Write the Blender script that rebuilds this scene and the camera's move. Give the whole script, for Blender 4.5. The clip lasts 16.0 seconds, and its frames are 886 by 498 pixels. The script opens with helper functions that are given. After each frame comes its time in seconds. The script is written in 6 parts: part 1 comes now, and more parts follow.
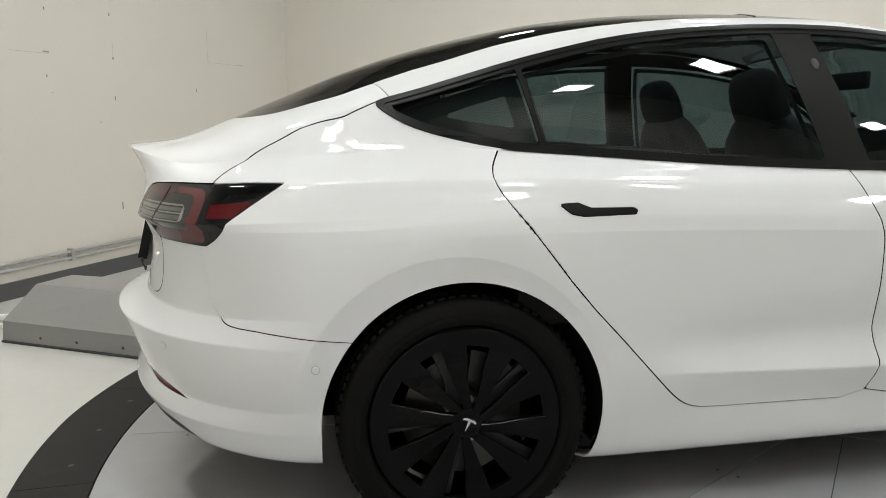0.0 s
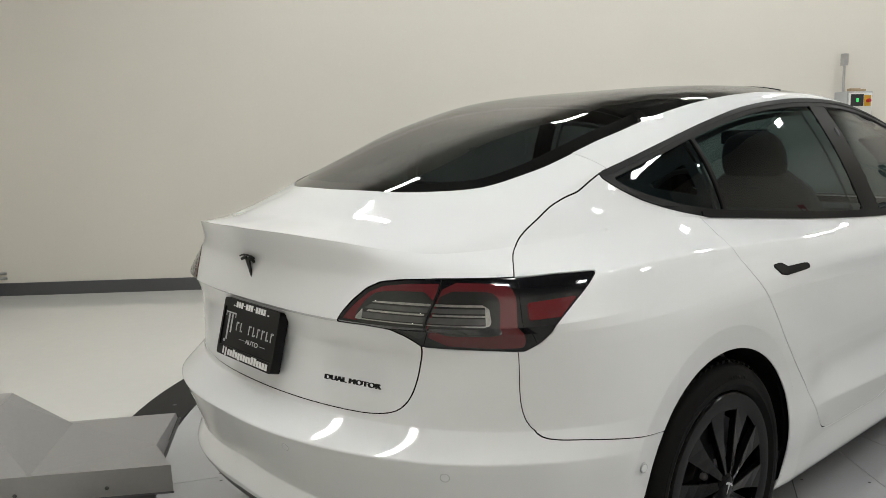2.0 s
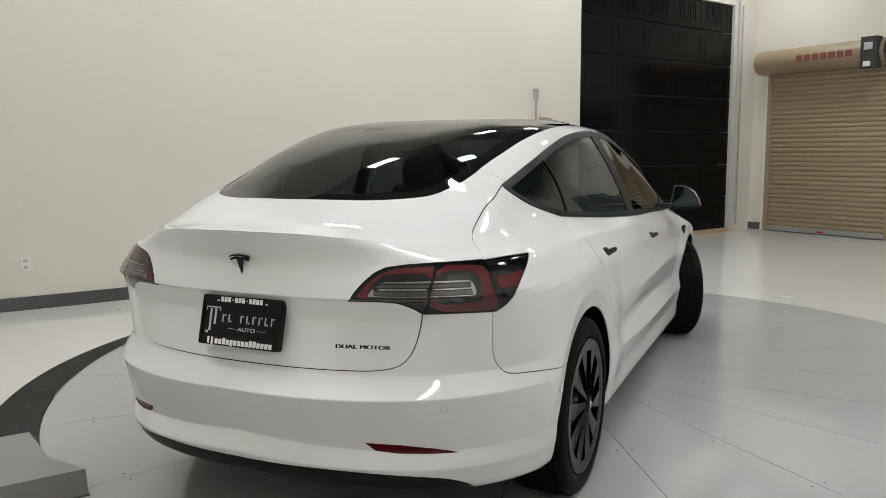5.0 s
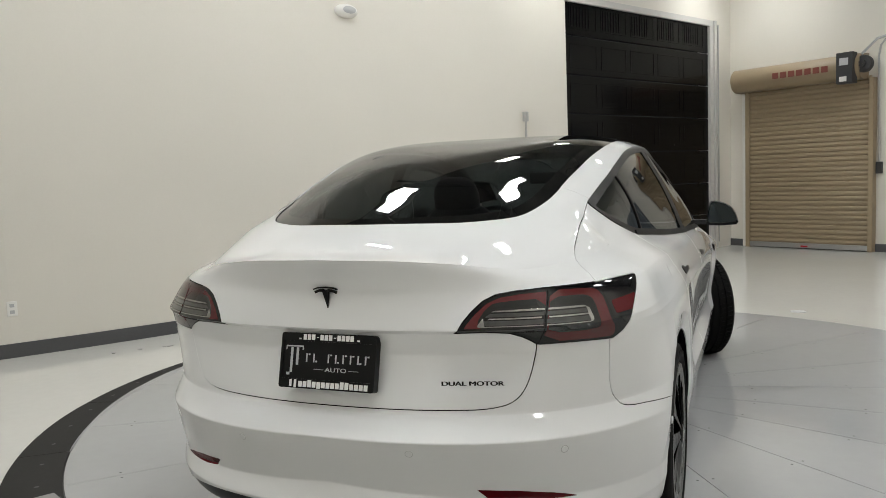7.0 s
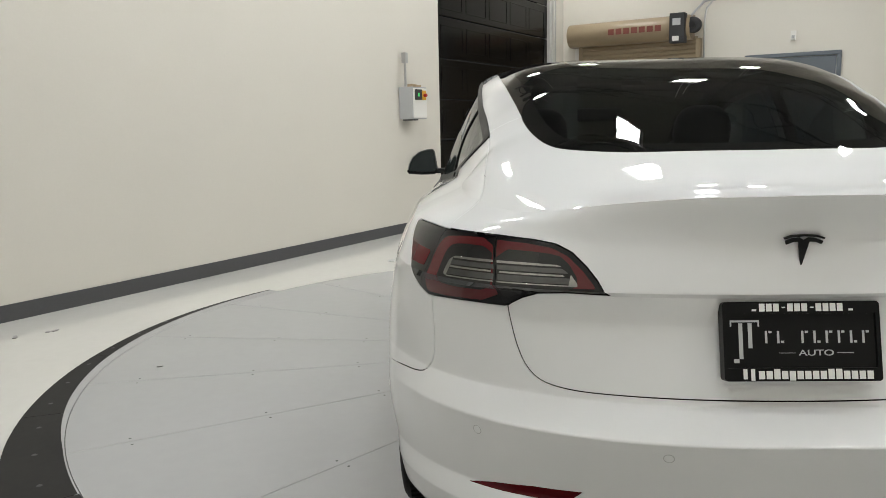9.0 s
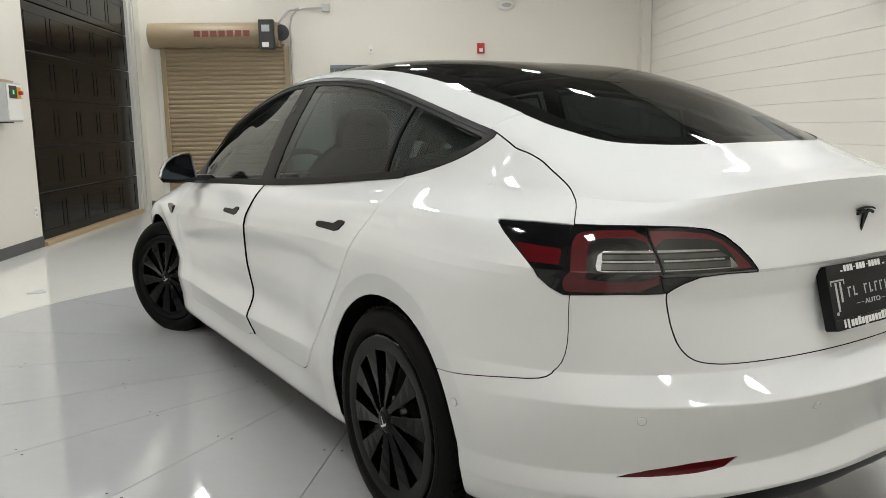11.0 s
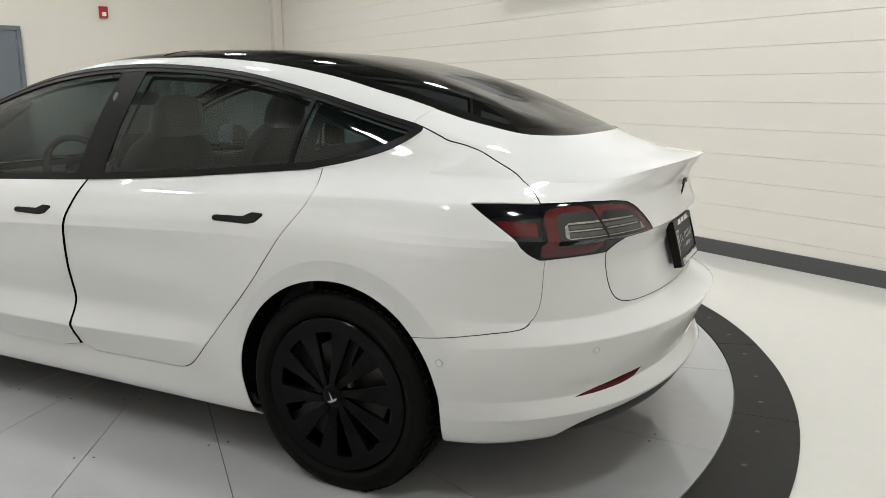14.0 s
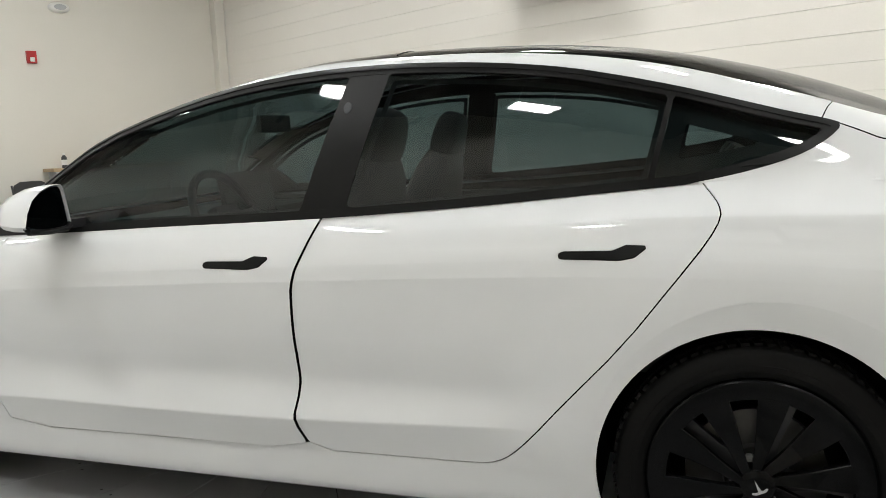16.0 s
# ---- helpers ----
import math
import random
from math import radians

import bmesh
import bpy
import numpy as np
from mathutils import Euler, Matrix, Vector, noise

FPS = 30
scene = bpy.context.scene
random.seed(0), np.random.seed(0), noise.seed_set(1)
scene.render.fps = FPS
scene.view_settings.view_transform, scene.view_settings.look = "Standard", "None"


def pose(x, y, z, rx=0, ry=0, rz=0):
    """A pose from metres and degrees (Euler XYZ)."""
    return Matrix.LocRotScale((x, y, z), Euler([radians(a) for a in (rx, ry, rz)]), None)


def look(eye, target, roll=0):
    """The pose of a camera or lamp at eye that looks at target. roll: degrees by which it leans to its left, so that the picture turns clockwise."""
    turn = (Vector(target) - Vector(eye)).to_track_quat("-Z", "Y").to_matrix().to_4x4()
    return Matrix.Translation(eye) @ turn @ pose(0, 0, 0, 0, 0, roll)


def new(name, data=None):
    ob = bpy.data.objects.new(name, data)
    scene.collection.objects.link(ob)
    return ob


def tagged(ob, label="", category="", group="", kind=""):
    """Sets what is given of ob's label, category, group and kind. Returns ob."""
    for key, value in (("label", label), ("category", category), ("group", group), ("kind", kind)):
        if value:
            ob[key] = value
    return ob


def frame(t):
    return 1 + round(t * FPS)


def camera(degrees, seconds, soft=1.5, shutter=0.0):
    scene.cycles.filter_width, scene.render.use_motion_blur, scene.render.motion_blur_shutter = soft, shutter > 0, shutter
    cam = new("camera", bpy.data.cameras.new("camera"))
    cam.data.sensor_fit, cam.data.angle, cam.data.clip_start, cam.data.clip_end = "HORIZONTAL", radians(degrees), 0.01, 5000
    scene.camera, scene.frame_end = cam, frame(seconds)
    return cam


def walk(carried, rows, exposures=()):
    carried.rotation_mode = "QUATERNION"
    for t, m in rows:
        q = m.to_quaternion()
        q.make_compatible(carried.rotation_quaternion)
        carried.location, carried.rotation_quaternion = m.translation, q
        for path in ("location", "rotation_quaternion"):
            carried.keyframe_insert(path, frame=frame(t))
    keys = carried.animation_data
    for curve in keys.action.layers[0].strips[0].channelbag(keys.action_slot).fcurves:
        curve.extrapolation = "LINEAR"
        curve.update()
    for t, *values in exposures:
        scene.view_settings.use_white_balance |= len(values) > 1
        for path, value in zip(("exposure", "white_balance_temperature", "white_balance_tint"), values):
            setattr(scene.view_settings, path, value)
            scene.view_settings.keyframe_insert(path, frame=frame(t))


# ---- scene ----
cam = camera(59.6, 16.0, soft=0.8)
PATH = [
    (0, (-1.849, -2.837, 1.140), (-1.496, -0.895, 0.818), -0.7),
    (0.5, (-2.275, -2.573, 1.203), (-1.770, -0.662, 0.902), -0.6),
    (1, (-2.659, -2.367, 1.263), (-1.865, -0.557, 0.957), -0.3),
    (1.5, (-2.985, -2.097, 1.284), (-1.94, -0.412, 1.021), -1.0),
    (2, (-3.325, -1.919, 1.299), (-2.025, -0.426, 1.021), -1.2),
    (2.5, (-3.604, -1.762, 1.272), (-2.11, -0.453, 1.038), -1.1),
    (3, (-3.884, -1.597, 1.328), (-2.252, -0.468, 1.08), -0.4),
    (3.5, (-4.209, -1.576, 1.351), (-2.47, -0.619, 1.1), 0.3),
    (4, (-4.284, -1.638, 1.344), (-2.491, -0.789, 1.087), 0.8),
    (6.5, (-4.337, -1.487, 1.314), (-2.533, -0.653, 1.091), -2.3),
    (7, (-4.292, -1.151, 1.301), (-2.445, -0.406, 1.121), -2.2),
    (7.5, (-4.239, -0.703, 1.247), (-2.388, 0.02, 1.022), -2.4),
    (8, (-4.167, -0.219, 1.226), (-2.283, 0.392, 0.954), -2.2),
    (10.5, (-3.577, 1.69, 1.235), (-1.786, 0.853, 0.932), -0.7),
    (11, (-3.429, 1.953, 1.222), (-1.762, 0.893, 0.909), -1.0),
    (11.5, (-3.055, 2.098, 1.219), (-1.568, 0.799, 0.902), -1.2),
    (12, (-2.937, 2.303, 1.29), (-1.623, 0.832, 0.957), -1.1),
    (12.5, (-2.966, 2.54, 1.345), (-1.782, 0.96, 1.022), -0.6),
    (13, (-2.999, 2.737, 1.381), (-1.946, 1.078, 1.01), -0.0),
    (13.5, (-2.937, 2.921, 1.393), (-1.969, 1.219, 0.985), 0.0),
    (14, (-2.843, 2.854, 1.327), (-1.952, 1.111, 0.917), -0.5),
    (14.5, (-2.583, 2.724, 1.255), (-1.755, 0.948, 0.853), -1.6),
    (15, (-2.195, 2.752, 1.252), (-1.443, 0.935, 0.889), -2.4),
    (15.5, (-1.718, 2.745, 1.235), (-0.997, 0.909, 0.909), -3.1),
    (16, (-1.288, 2.807, 1.21), (-0.671, 0.927, 0.92), -2.4),
]
walk(cam, [(t, look(eye, target, roll)) for t, eye, target, roll in PATH],
     exposures=[(0, 0.16), (1.0, 0.03), (2.0, 0.02), (3.0, 0.06), (4.0, 0.02), (6.5, -0.04), (8.0, 0.0), (10.5, 0.24), (11.5, 0.3), (13.0, 0.26), (14.5, 0.3), (16.0, 0.36)])

# ---- world and light ----
world = bpy.data.worlds.new("world")
scene.world = world
world.use_nodes = True
world.node_tree.nodes["Background"].inputs[0].default_value = (0.9, 0.95, 1.0, 1)
world.node_tree.nodes["Background"].inputs[1].default_value = 0.02


# ---- materials ----
def material(name, colour, rough=0.5, metal=0.0, coat=0.0, grain=0.0, scale=40.0, bump=0.0, blotch=0.0, blotch_scale=2.0, emit=0.0, rough_var=0.0, spec=0.5):
    """Principled surface with noise variation at two scales (object space, metres)."""
    m = bpy.data.materials.new(name)
    m.use_nodes = True
    nt = m.node_tree
    b = nt.nodes["Principled BSDF"]
    b.inputs["Base Color"].default_value = (*colour, 1)
    b.inputs["Roughness"].default_value = rough
    b.inputs["Metallic"].default_value = metal
    b.inputs["Specular IOR Level"].default_value = spec
    if coat:
        b.inputs["Coat Weight"].default_value = coat
        b.inputs["Coat Roughness"].default_value = 0.03
    if emit:
        b.inputs["Emission Color"].default_value = (*colour, 1)
        b.inputs["Emission Strength"].default_value = emit
    if grain or bump or blotch or rough_var:
        tc = nt.nodes.new("ShaderNodeTexCoord")
        fine = nt.nodes.new("ShaderNodeTexNoise")
        fine.inputs["Scale"].default_value = scale
        fine.inputs["Detail"].default_value = 5
        wide = nt.nodes.new("ShaderNodeTexNoise")
        wide.inputs["Scale"].default_value = blotch_scale
        wide.inputs["Detail"].default_value = 4
        nt.links.new(tc.outputs["Object"], fine.inputs["Vector"])
        nt.links.new(tc.outputs["Object"], wide.inputs["Vector"])
        k = nt.nodes.new("ShaderNodeMath"); k.operation = "MULTIPLY_ADD"
        k.inputs[1].default_value = 2 * grain; k.inputs[2].default_value = 1 - grain
        nt.links.new(fine.outputs["Fac"], k.inputs[0])
        k2 = nt.nodes.new("ShaderNodeMath"); k2.operation = "MULTIPLY_ADD"
        k2.inputs[1].default_value = 2 * blotch; k2.inputs[2].default_value = 1 - blotch
        nt.links.new(wide.outputs["Fac"], k2.inputs[0])
        k3 = nt.nodes.new("ShaderNodeMath"); k3.operation = "MULTIPLY"
        nt.links.new(k.outputs[0], k3.inputs[0]); nt.links.new(k2.outputs[0], k3.inputs[1])
        mix = nt.nodes.new("ShaderNodeVectorMath"); mix.operation = "SCALE"
        mix.inputs[0].default_value = colour
        nt.links.new(k3.outputs[0], mix.inputs["Scale"])
        nt.links.new(mix.outputs[0], b.inputs["Base Color"])
        if rough_var:
            r = nt.nodes.new("ShaderNodeMath"); r.operation = "MULTIPLY_ADD"
            r.inputs[1].default_value = 2 * rough_var; r.inputs[2].default_value = rough - rough_var
            nt.links.new(wide.outputs["Fac"], r.inputs[0])
            nt.links.new(r.outputs[0], b.inputs["Roughness"])
        if bump:
            bp = nt.nodes.new("ShaderNodeBump")
            bp.inputs["Strength"].default_value = bump
            bp.inputs["Distance"].default_value = 0.002
            nt.links.new(fine.outputs["Fac"], bp.inputs["Height"])
            nt.links.new(bp.outputs["Normal"], b.inputs["Normal"])
    return m


def glass(name, tint, ior=1.5, rough=0.0):
    """Thin tinted pane: what is behind it shows through, darkened, under a clear gloss."""
    m = bpy.data.materials.new(name)
    m.use_nodes = True
    nt = m.node_tree
    nt.nodes.remove(nt.nodes["Principled BSDF"])
    tr = nt.nodes.new("ShaderNodeBsdfTransparent"); tr.inputs[0].default_value = (*tint, 1)
    gl = nt.nodes.new("ShaderNodeBsdfGlossy"); gl.inputs["Roughness"].default_value = rough
    f0 = ((ior - 1) / (ior + 1)) ** 2
    lw = nt.nodes.new("ShaderNodeLayerWeight"); lw.inputs[0].default_value = 0.5
    pw = nt.nodes.new("ShaderNodeMath"); pw.operation = "POWER"; pw.inputs[1].default_value = 5.0
    fr = nt.nodes.new("ShaderNodeMath"); fr.operation = "MULTIPLY_ADD"; fr.inputs[1].default_value = 1 - f0; fr.inputs[2].default_value = f0
    nt.links.new(lw.outputs["Facing"], pw.inputs[0]); nt.links.new(pw.outputs[0], fr.inputs[0])
    mx = nt.nodes.new("ShaderNodeMixShader")
    nt.links.new(fr.outputs[0], mx.inputs[0]); nt.links.new(tr.outputs[0], mx.inputs[1]); nt.links.new(gl.outputs[0], mx.inputs[2])
    nt.links.new(mx.outputs[0], nt.nodes["Material Output"].inputs[0])
    return m


M_WALL = material("wall_paint", (0.705, 0.676, 0.616), 0.55, grain=0.02, scale=60, bump=0.08, blotch=0.03, blotch_scale=0.8)
M_BRICK = material("painted_block", (0.785, 0.752, 0.70), 0.5, grain=0.03, scale=90, bump=0.25, blotch=0.02)
M_MORTAR = material("mortar_paint", (0.76, 0.745, 0.70), 0.6, grain=0.03)
M_BASE = material("rubber_baseboard", (0.075, 0.075, 0.08), 0.4, grain=0.08)
M_FLOOR = material("painted_concrete", (0.64, 0.636, 0.608), 0.07, grain=0.03, scale=14, blotch=0.04, blotch_scale=0.9, rough_var=0.025)
M_DISC = material("turntable_paint", (0.405, 0.41, 0.42), 0.07, grain=0.03, scale=14, blotch=0.05, blotch_scale=1.2, rough_var=0.03)
M_RING = material("ring_paint", (0.022, 0.0215, 0.021), 0.65, spec=0.2, grain=0.15, scale=25, bump=0.1, blotch=0.12, blotch_scale=4)
M_RAMP = material("grey_ramp_paint", (0.255, 0.247, 0.243), 0.45, grain=0.05, scale=60, bump=0.05, blotch=0.05)
M_BLACKDOOR = material("black_door_paint", (0.003, 0.003, 0.0033), 0.15, spec=0.14, grain=0.1, scale=30, bump=0.12)
M_SHUTTER = material("tan_shutter_paint", (0.31, 0.24, 0.155), 0.4, grain=0.05)
M_STEELFRAME = material("door_frame_grey", (0.55, 0.54, 0.52), 0.45, grain=0.04)
M_GREYDOOR = material("slate_door_paint", (0.13, 0.15, 0.175), 0.4, grain=0.04)
M_GALV = material("galvanised_conduit", (0.5, 0.5, 0.5), 0.35, metal=0.8, grain=0.08)
M_WHITEPL = material("white_plastic", (0.78, 0.77, 0.74), 0.4)
M_GREYPL = material("grey_plastic", (0.45, 0.46, 0.47), 0.4)
M_RED = material("red_plastic", (0.45, 0.02, 0.02), 0.35)
M_FADED = material("faded_red_print", (0.20, 0.055, 0.04), 0.5)
M_SCUFF = material("dark_scuff", (0.28, 0.265, 0.24), 0.7)
M_SCUFFPALE = material("pale_scuff", (0.56, 0.535, 0.49), 0.7)
M_DARK = material("dark_steel", (0.03, 0.03, 0.032), 0.5)
M_CEIL = material("dark_deck_ceiling", (0.16, 0.16, 0.155), 0.7)
M_LAMP = material("lit_panel", (0.98, 0.99, 0.965), 0.5, emit=88.0)
M_WOOD = material("pale_timber", (0.42, 0.31, 0.19), 0.6, grain=0.2, scale=30)
M_CARPAINT = material("white_car_paint", (0.745, 0.756, 0.772), 0.4, coat=1.0, spec=0.0)
M_BLACKGLOSS = material("gloss_black", (0.004, 0.004, 0.005), 0.08, coat=0.35, spec=0.2)
M_TRIM = material("satin_black_trim", (0.006, 0.006, 0.0063), 0.4, spec=0.16, grain=0.06, scale=200)
M_UNDER = material("black_underbody", (0.004, 0.004, 0.004), 0.9, spec=0.1)
M_TYRE = material("tyre_rubber", (0.0055, 0.0054, 0.0052), 0.65, spec=0.09, grain=0.15, scale=120, bump=0.15)
M_WHEEL = material("black_wheel_cover", (0.0024, 0.0026, 0.0028), 0.16, spec=0.11, grain=0.05)
M_SILVER = material("bright_badge", (0.75, 0.75, 0.75), 0.25, metal=1.0)
M_ALLOY = material("grey_alloy", (0.028, 0.028, 0.030), 0.35, metal=0.6, grain=0.1)
M_DISCBRAKE = material("brake_steel", (0.075, 0.073, 0.07), 0.38, metal=1.0, grain=0.1)
M_CABIN = material("black_cabin", (0.03, 0.03, 0.031), 0.6, grain=0.1)
M_SEAT = material("dark_grey_upholstery", (0.033, 0.036, 0.040), 0.5, grain=0.08)
M_REDLENS = material("red_lens", (0.085, 0.004, 0.007), 0.12, coat=0.6, spec=0.0)
M_SMOKE = material("smoked_red_lens", (0.085, 0.012, 0.015), 0.3, coat=1.0, spec=0.0)
M_CLEARLENS = material("silvered_reflector", (0.33, 0.33, 0.325), 0.22, metal=1.0, grain=0.5, scale=45)
M_PRISM = material("ribbed_clear_lens", (0.028, 0.028, 0.028), 0.3, coat=1.0, grain=0.6, scale=55)
M_GREYLENS = material("grey_lamp_bowl", (0.014, 0.0142, 0.0142), 0.3, coat=1.0, spec=0.0)
M_GLASS = glass("tinted_window", (0.245, 0.312, 0.318), 1.56)
M_ROOFGLASS = glass("dark_roof_glass", (0.13, 0.135, 0.14))
M_FRIT = material("black_glass_band", (0.003, 0.003, 0.003), 0.02)
M_MIRRORDARK = material("dark_mirror_glass", (0.045, 0.055, 0.06), 0.05, metal=1.0)
M_LETTER = material("white_lettering", (0.75, 0.75, 0.74), 0.4)
M_SCREEN = material("dark_screen", (0.01, 0.01, 0.012), 0.08)


# ---- mesh helpers ----
def mesh_object(name, verts, faces, mat, parent=None, label="", normals=None, smooth=False):
    me = bpy.data.meshes.new(name)
    me.from_pydata([tuple(map(float, v)) for v in verts], [], [tuple(map(int, f)) for f in faces])
    me.validate()
    me.materials.append(mat)
    if smooth or normals is not None:
        me.shade_smooth()
    if normals is not None:
        me.normals_split_custom_set_from_vertices([tuple(map(float, n)) for n in normals])
    me.update()
    ob = new(name, me)
    ob.parent = parent
    if label:
        ob["label"] = label
    return ob


def part(name, bm, mat, parent=None, label="", smooth=False):
    me = bpy.data.meshes.new(name)
    bmesh.ops.recalc_face_normals(bm, faces=bm.faces[:])
    bm.to_mesh(me)
    bm.free()
    me.materials.append(mat)
    if smooth:
        me.shade_smooth()
        me.set_sharp_from_angle(angle=radians(38))
    ob = new(name, me)
    ob.parent = parent
    if label:
        ob["label"] = label
    return ob


def box(bm, x0, x1, y0, y1, z0, z1, bevel=0.0, m=None):
    r = bmesh.ops.create_cube(bm, size=1.0)
    vs = r["verts"]
    for v in vs:
        v.co = Vector(((x0 + x1) / 2 + v.co.x * (x1 - x0), (y0 + y1) / 2 + v.co.y * (y1 - y0), (z0 + z1) / 2 + v.co.z * (z1 - z0)))
    if bevel:
        es = list({e for v in vs for e in v.link_edges})
        vs = list({v for f in bmesh.ops.bevel(bm, geom=es, offset=bevel, segments=2, affect="EDGES", profile=0.6)["faces"] for v in f.verts} | {v for v in vs if v.is_valid})
    if m is not None:
        bmesh.ops.transform(bm, matrix=m, verts=vs)
    return vs


def tube(bm, pts, r, n=10, cap=True):
    """A round bar along a path."""
    pts = [Vector(p) for p in pts]
    rings = []
    up = Vector((0.31, 0.17, 0.93))
    for i, p in enumerate(pts):
        a = pts[max(i - 1, 0)]; b = pts[min(i + 1, len(pts) - 1)]
        d = (b - a).normalized()
        s = d.cross(up).normalized(); t = s.cross(d)
        rr = r[i] if isinstance(r, (list, tuple)) else r
        rings.append([bm.verts.new(p + rr * (math.cos(2 * math.pi * k / n) * s + math.sin(2 * math.pi * k / n) * t)) for k in range(n)])
    for a, b in zip(rings, rings[1:]):
        for k in range(n):
            bm.faces.new((a[k], a[(k + 1) % n], b[(k + 1) % n], b[k]))
    if cap:
        bm.faces.new(rings[0]); bm.faces.new(rings[-1])


def prism(bm, poly, d0, d1, m=None):
    """A flat outline (u, v) given thickness from d0 to d1 along w."""
    a = [bm.verts.new((u, v, d0)) for u, v in poly]
    b = [bm.verts.new((u, v, d1)) for u, v in poly]
    bm.faces.new(a[::-1]); bm.faces.new(b)
    for i in range(len(poly)):
        j = (i + 1) % len(poly)
        bm.faces.new((a[i], a[j], b[j], b[i]))
    if m is not None:
        bmesh.ops.transform(bm, matrix=m, verts=a + b)
    return a + b


def lathe(bm, prof, n, axis_m=None):
    """Turn a profile (radius, height) round the local z axis."""
    rings = []
    for r, h in prof:
        rings.append([bm.verts.new((r * math.cos(2 * math.pi * k / n), r * math.sin(2 * math.pi * k / n), h)) for k in range(n)])
    for a, b in zip(rings, rings[1:]):
        for k in range(n):
            bm.faces.new((a[k], a[(k + 1) % n], b[(k + 1) % n], b[k]))
    if axis_m is not None:
        bmesh.ops.transform(bm, matrix=axis_m, verts=[v for r in rings for v in r])
    return rings


def text_mesh(name, body, height, mat, m, parent=None, width=None, depth=0.0015, label="", spacing=1.0, bold=0.0):
    """Writing as a thin mesh, centred on the pose m (x along the line, y up, z out)."""
    cu = bpy.data.curves.new(name, "FONT")
    cu.body = body; cu.size = 1.0; cu.align_x = "CENTER"; cu.align_y = "CENTER"; cu.extrude = 0.5; cu.space_character = spacing; 
    tmp = new(name + "_curve", cu)
    dg = bpy.context.evaluated_depsgraph_get(); dg.update()
    me = bpy.data.meshes.new_from_object(tmp.evaluated_get(dg))
    bpy.data.objects.remove(tmp); bpy.data.curves.remove(cu)
    co = np.array([v.co[:] for v in me.vertices])
    lo, hi = co.min(0), co.max(0)
    s = height / (hi[1] - lo[1])
    sx = width / (hi[0] - lo[0]) if width else s
    for v in me.vertices:
        v.co = Vector(((v.co.x - (lo[0] + hi[0]) / 2) * sx, (v.co.y - (lo[1] + hi[1]) / 2) * s, (v.co.z > 0) * depth))
    if bold:
        bm = bmesh.new()
        for k in (-bold, 0, bold):
            me2 = me.copy(); me2.transform(Matrix.Translation((k, 0, 0)) @ Matrix.Diagonal((1, 1, 1 + 0.02 * k / bold, 1))); bm.from_mesh(me2); bpy.data.meshes.remove(me2)
        bm.to_mesh(me); bm.free()
    me.materials.clear(); me.materials.append(mat)
    ob = new(name, me)
    ob.parent = parent
    ob.matrix_basis = m
    if label:
        ob["label"] = label
    return ob


def curve(pts):
    """Smooth monotone cubic through (x, value) pairs."""
    p = np.array(sorted(pts), float)
    x, y = p[:, 0], p[:, 1]
    h = np.diff(x); d = np.diff(y) / h
    s = np.zeros(len(x))
    for i in range(1, len(x) - 1):
        if d[i - 1] * d[i] > 0:
            w1, w2 = 2 * h[i] + h[i - 1], h[i] + 2 * h[i - 1]
            s[i] = (w1 + w2) / (w1 / d[i - 1] + w2 / d[i])
    s[0], s[-1] = d[0], d[-1]

    def f(q):
        q = np.clip(np.asarray(q, float), x[0], x[-1])
        i = np.clip(np.searchsorted(x, q) - 1, 0, len(h) - 1)
        t = (q - x[i]) / h[i]
        return ((1 + 2 * t) * (1 - t) ** 2 * y[i] + t * (1 - t) ** 2 * h[i] * s[i] + t * t * (3 - 2 * t) * y[i + 1] + t * t * (t - 1) * h[i] * s[i + 1])
    return f


# ---- the room: walls, floor, ceiling ----
CORNER_AB = Vector((-1.96, 5.92, 0)); CORNER_BC = Vector((9.66, -0.80, 0))
CORNER_CD = Vector((5.66, -7.86, 0)); CORNER_DA = Vector((-6.10, -1.257, 0))
HIGH = 5.4


def wall_run(name, pts, z0, z1, thick, mat, label):
    """An upright wall along plan points, its inner face on them, thickness to the left of travel."""
    pts = [Vector((p[0], p[1], 0)) for p in pts]
    out = []
    for i, p in enumerate(pts):
        d = (pts[min(i + 1, len(pts) - 1)] - pts[max(i - 1, 0)]).normalized()
        out.append(p + Vector((-d.y, d.x, 0)) * thick)
    bm = bmesh.new()
    rows = [[bm.verts.new((q.x, q.y, z)) for q in pts] for z in (z0, z1)] + [[bm.verts.new((q.x, q.y, z)) for q in out] for z in (z1, z0)]
    n = len(pts)
    for a, b in zip(rows, rows[1:] + rows[:1]):
        for i in range(n - 1):
            bm.faces.new((a[i], a[i + 1], b[i + 1], b[i]))
    bm.faces.new([r[0] for r in rows]); bm.faces.new([r[-1] for r in rows][::-1])
    return tagged(part(name, bm, mat), label, "wall", kind="structure")


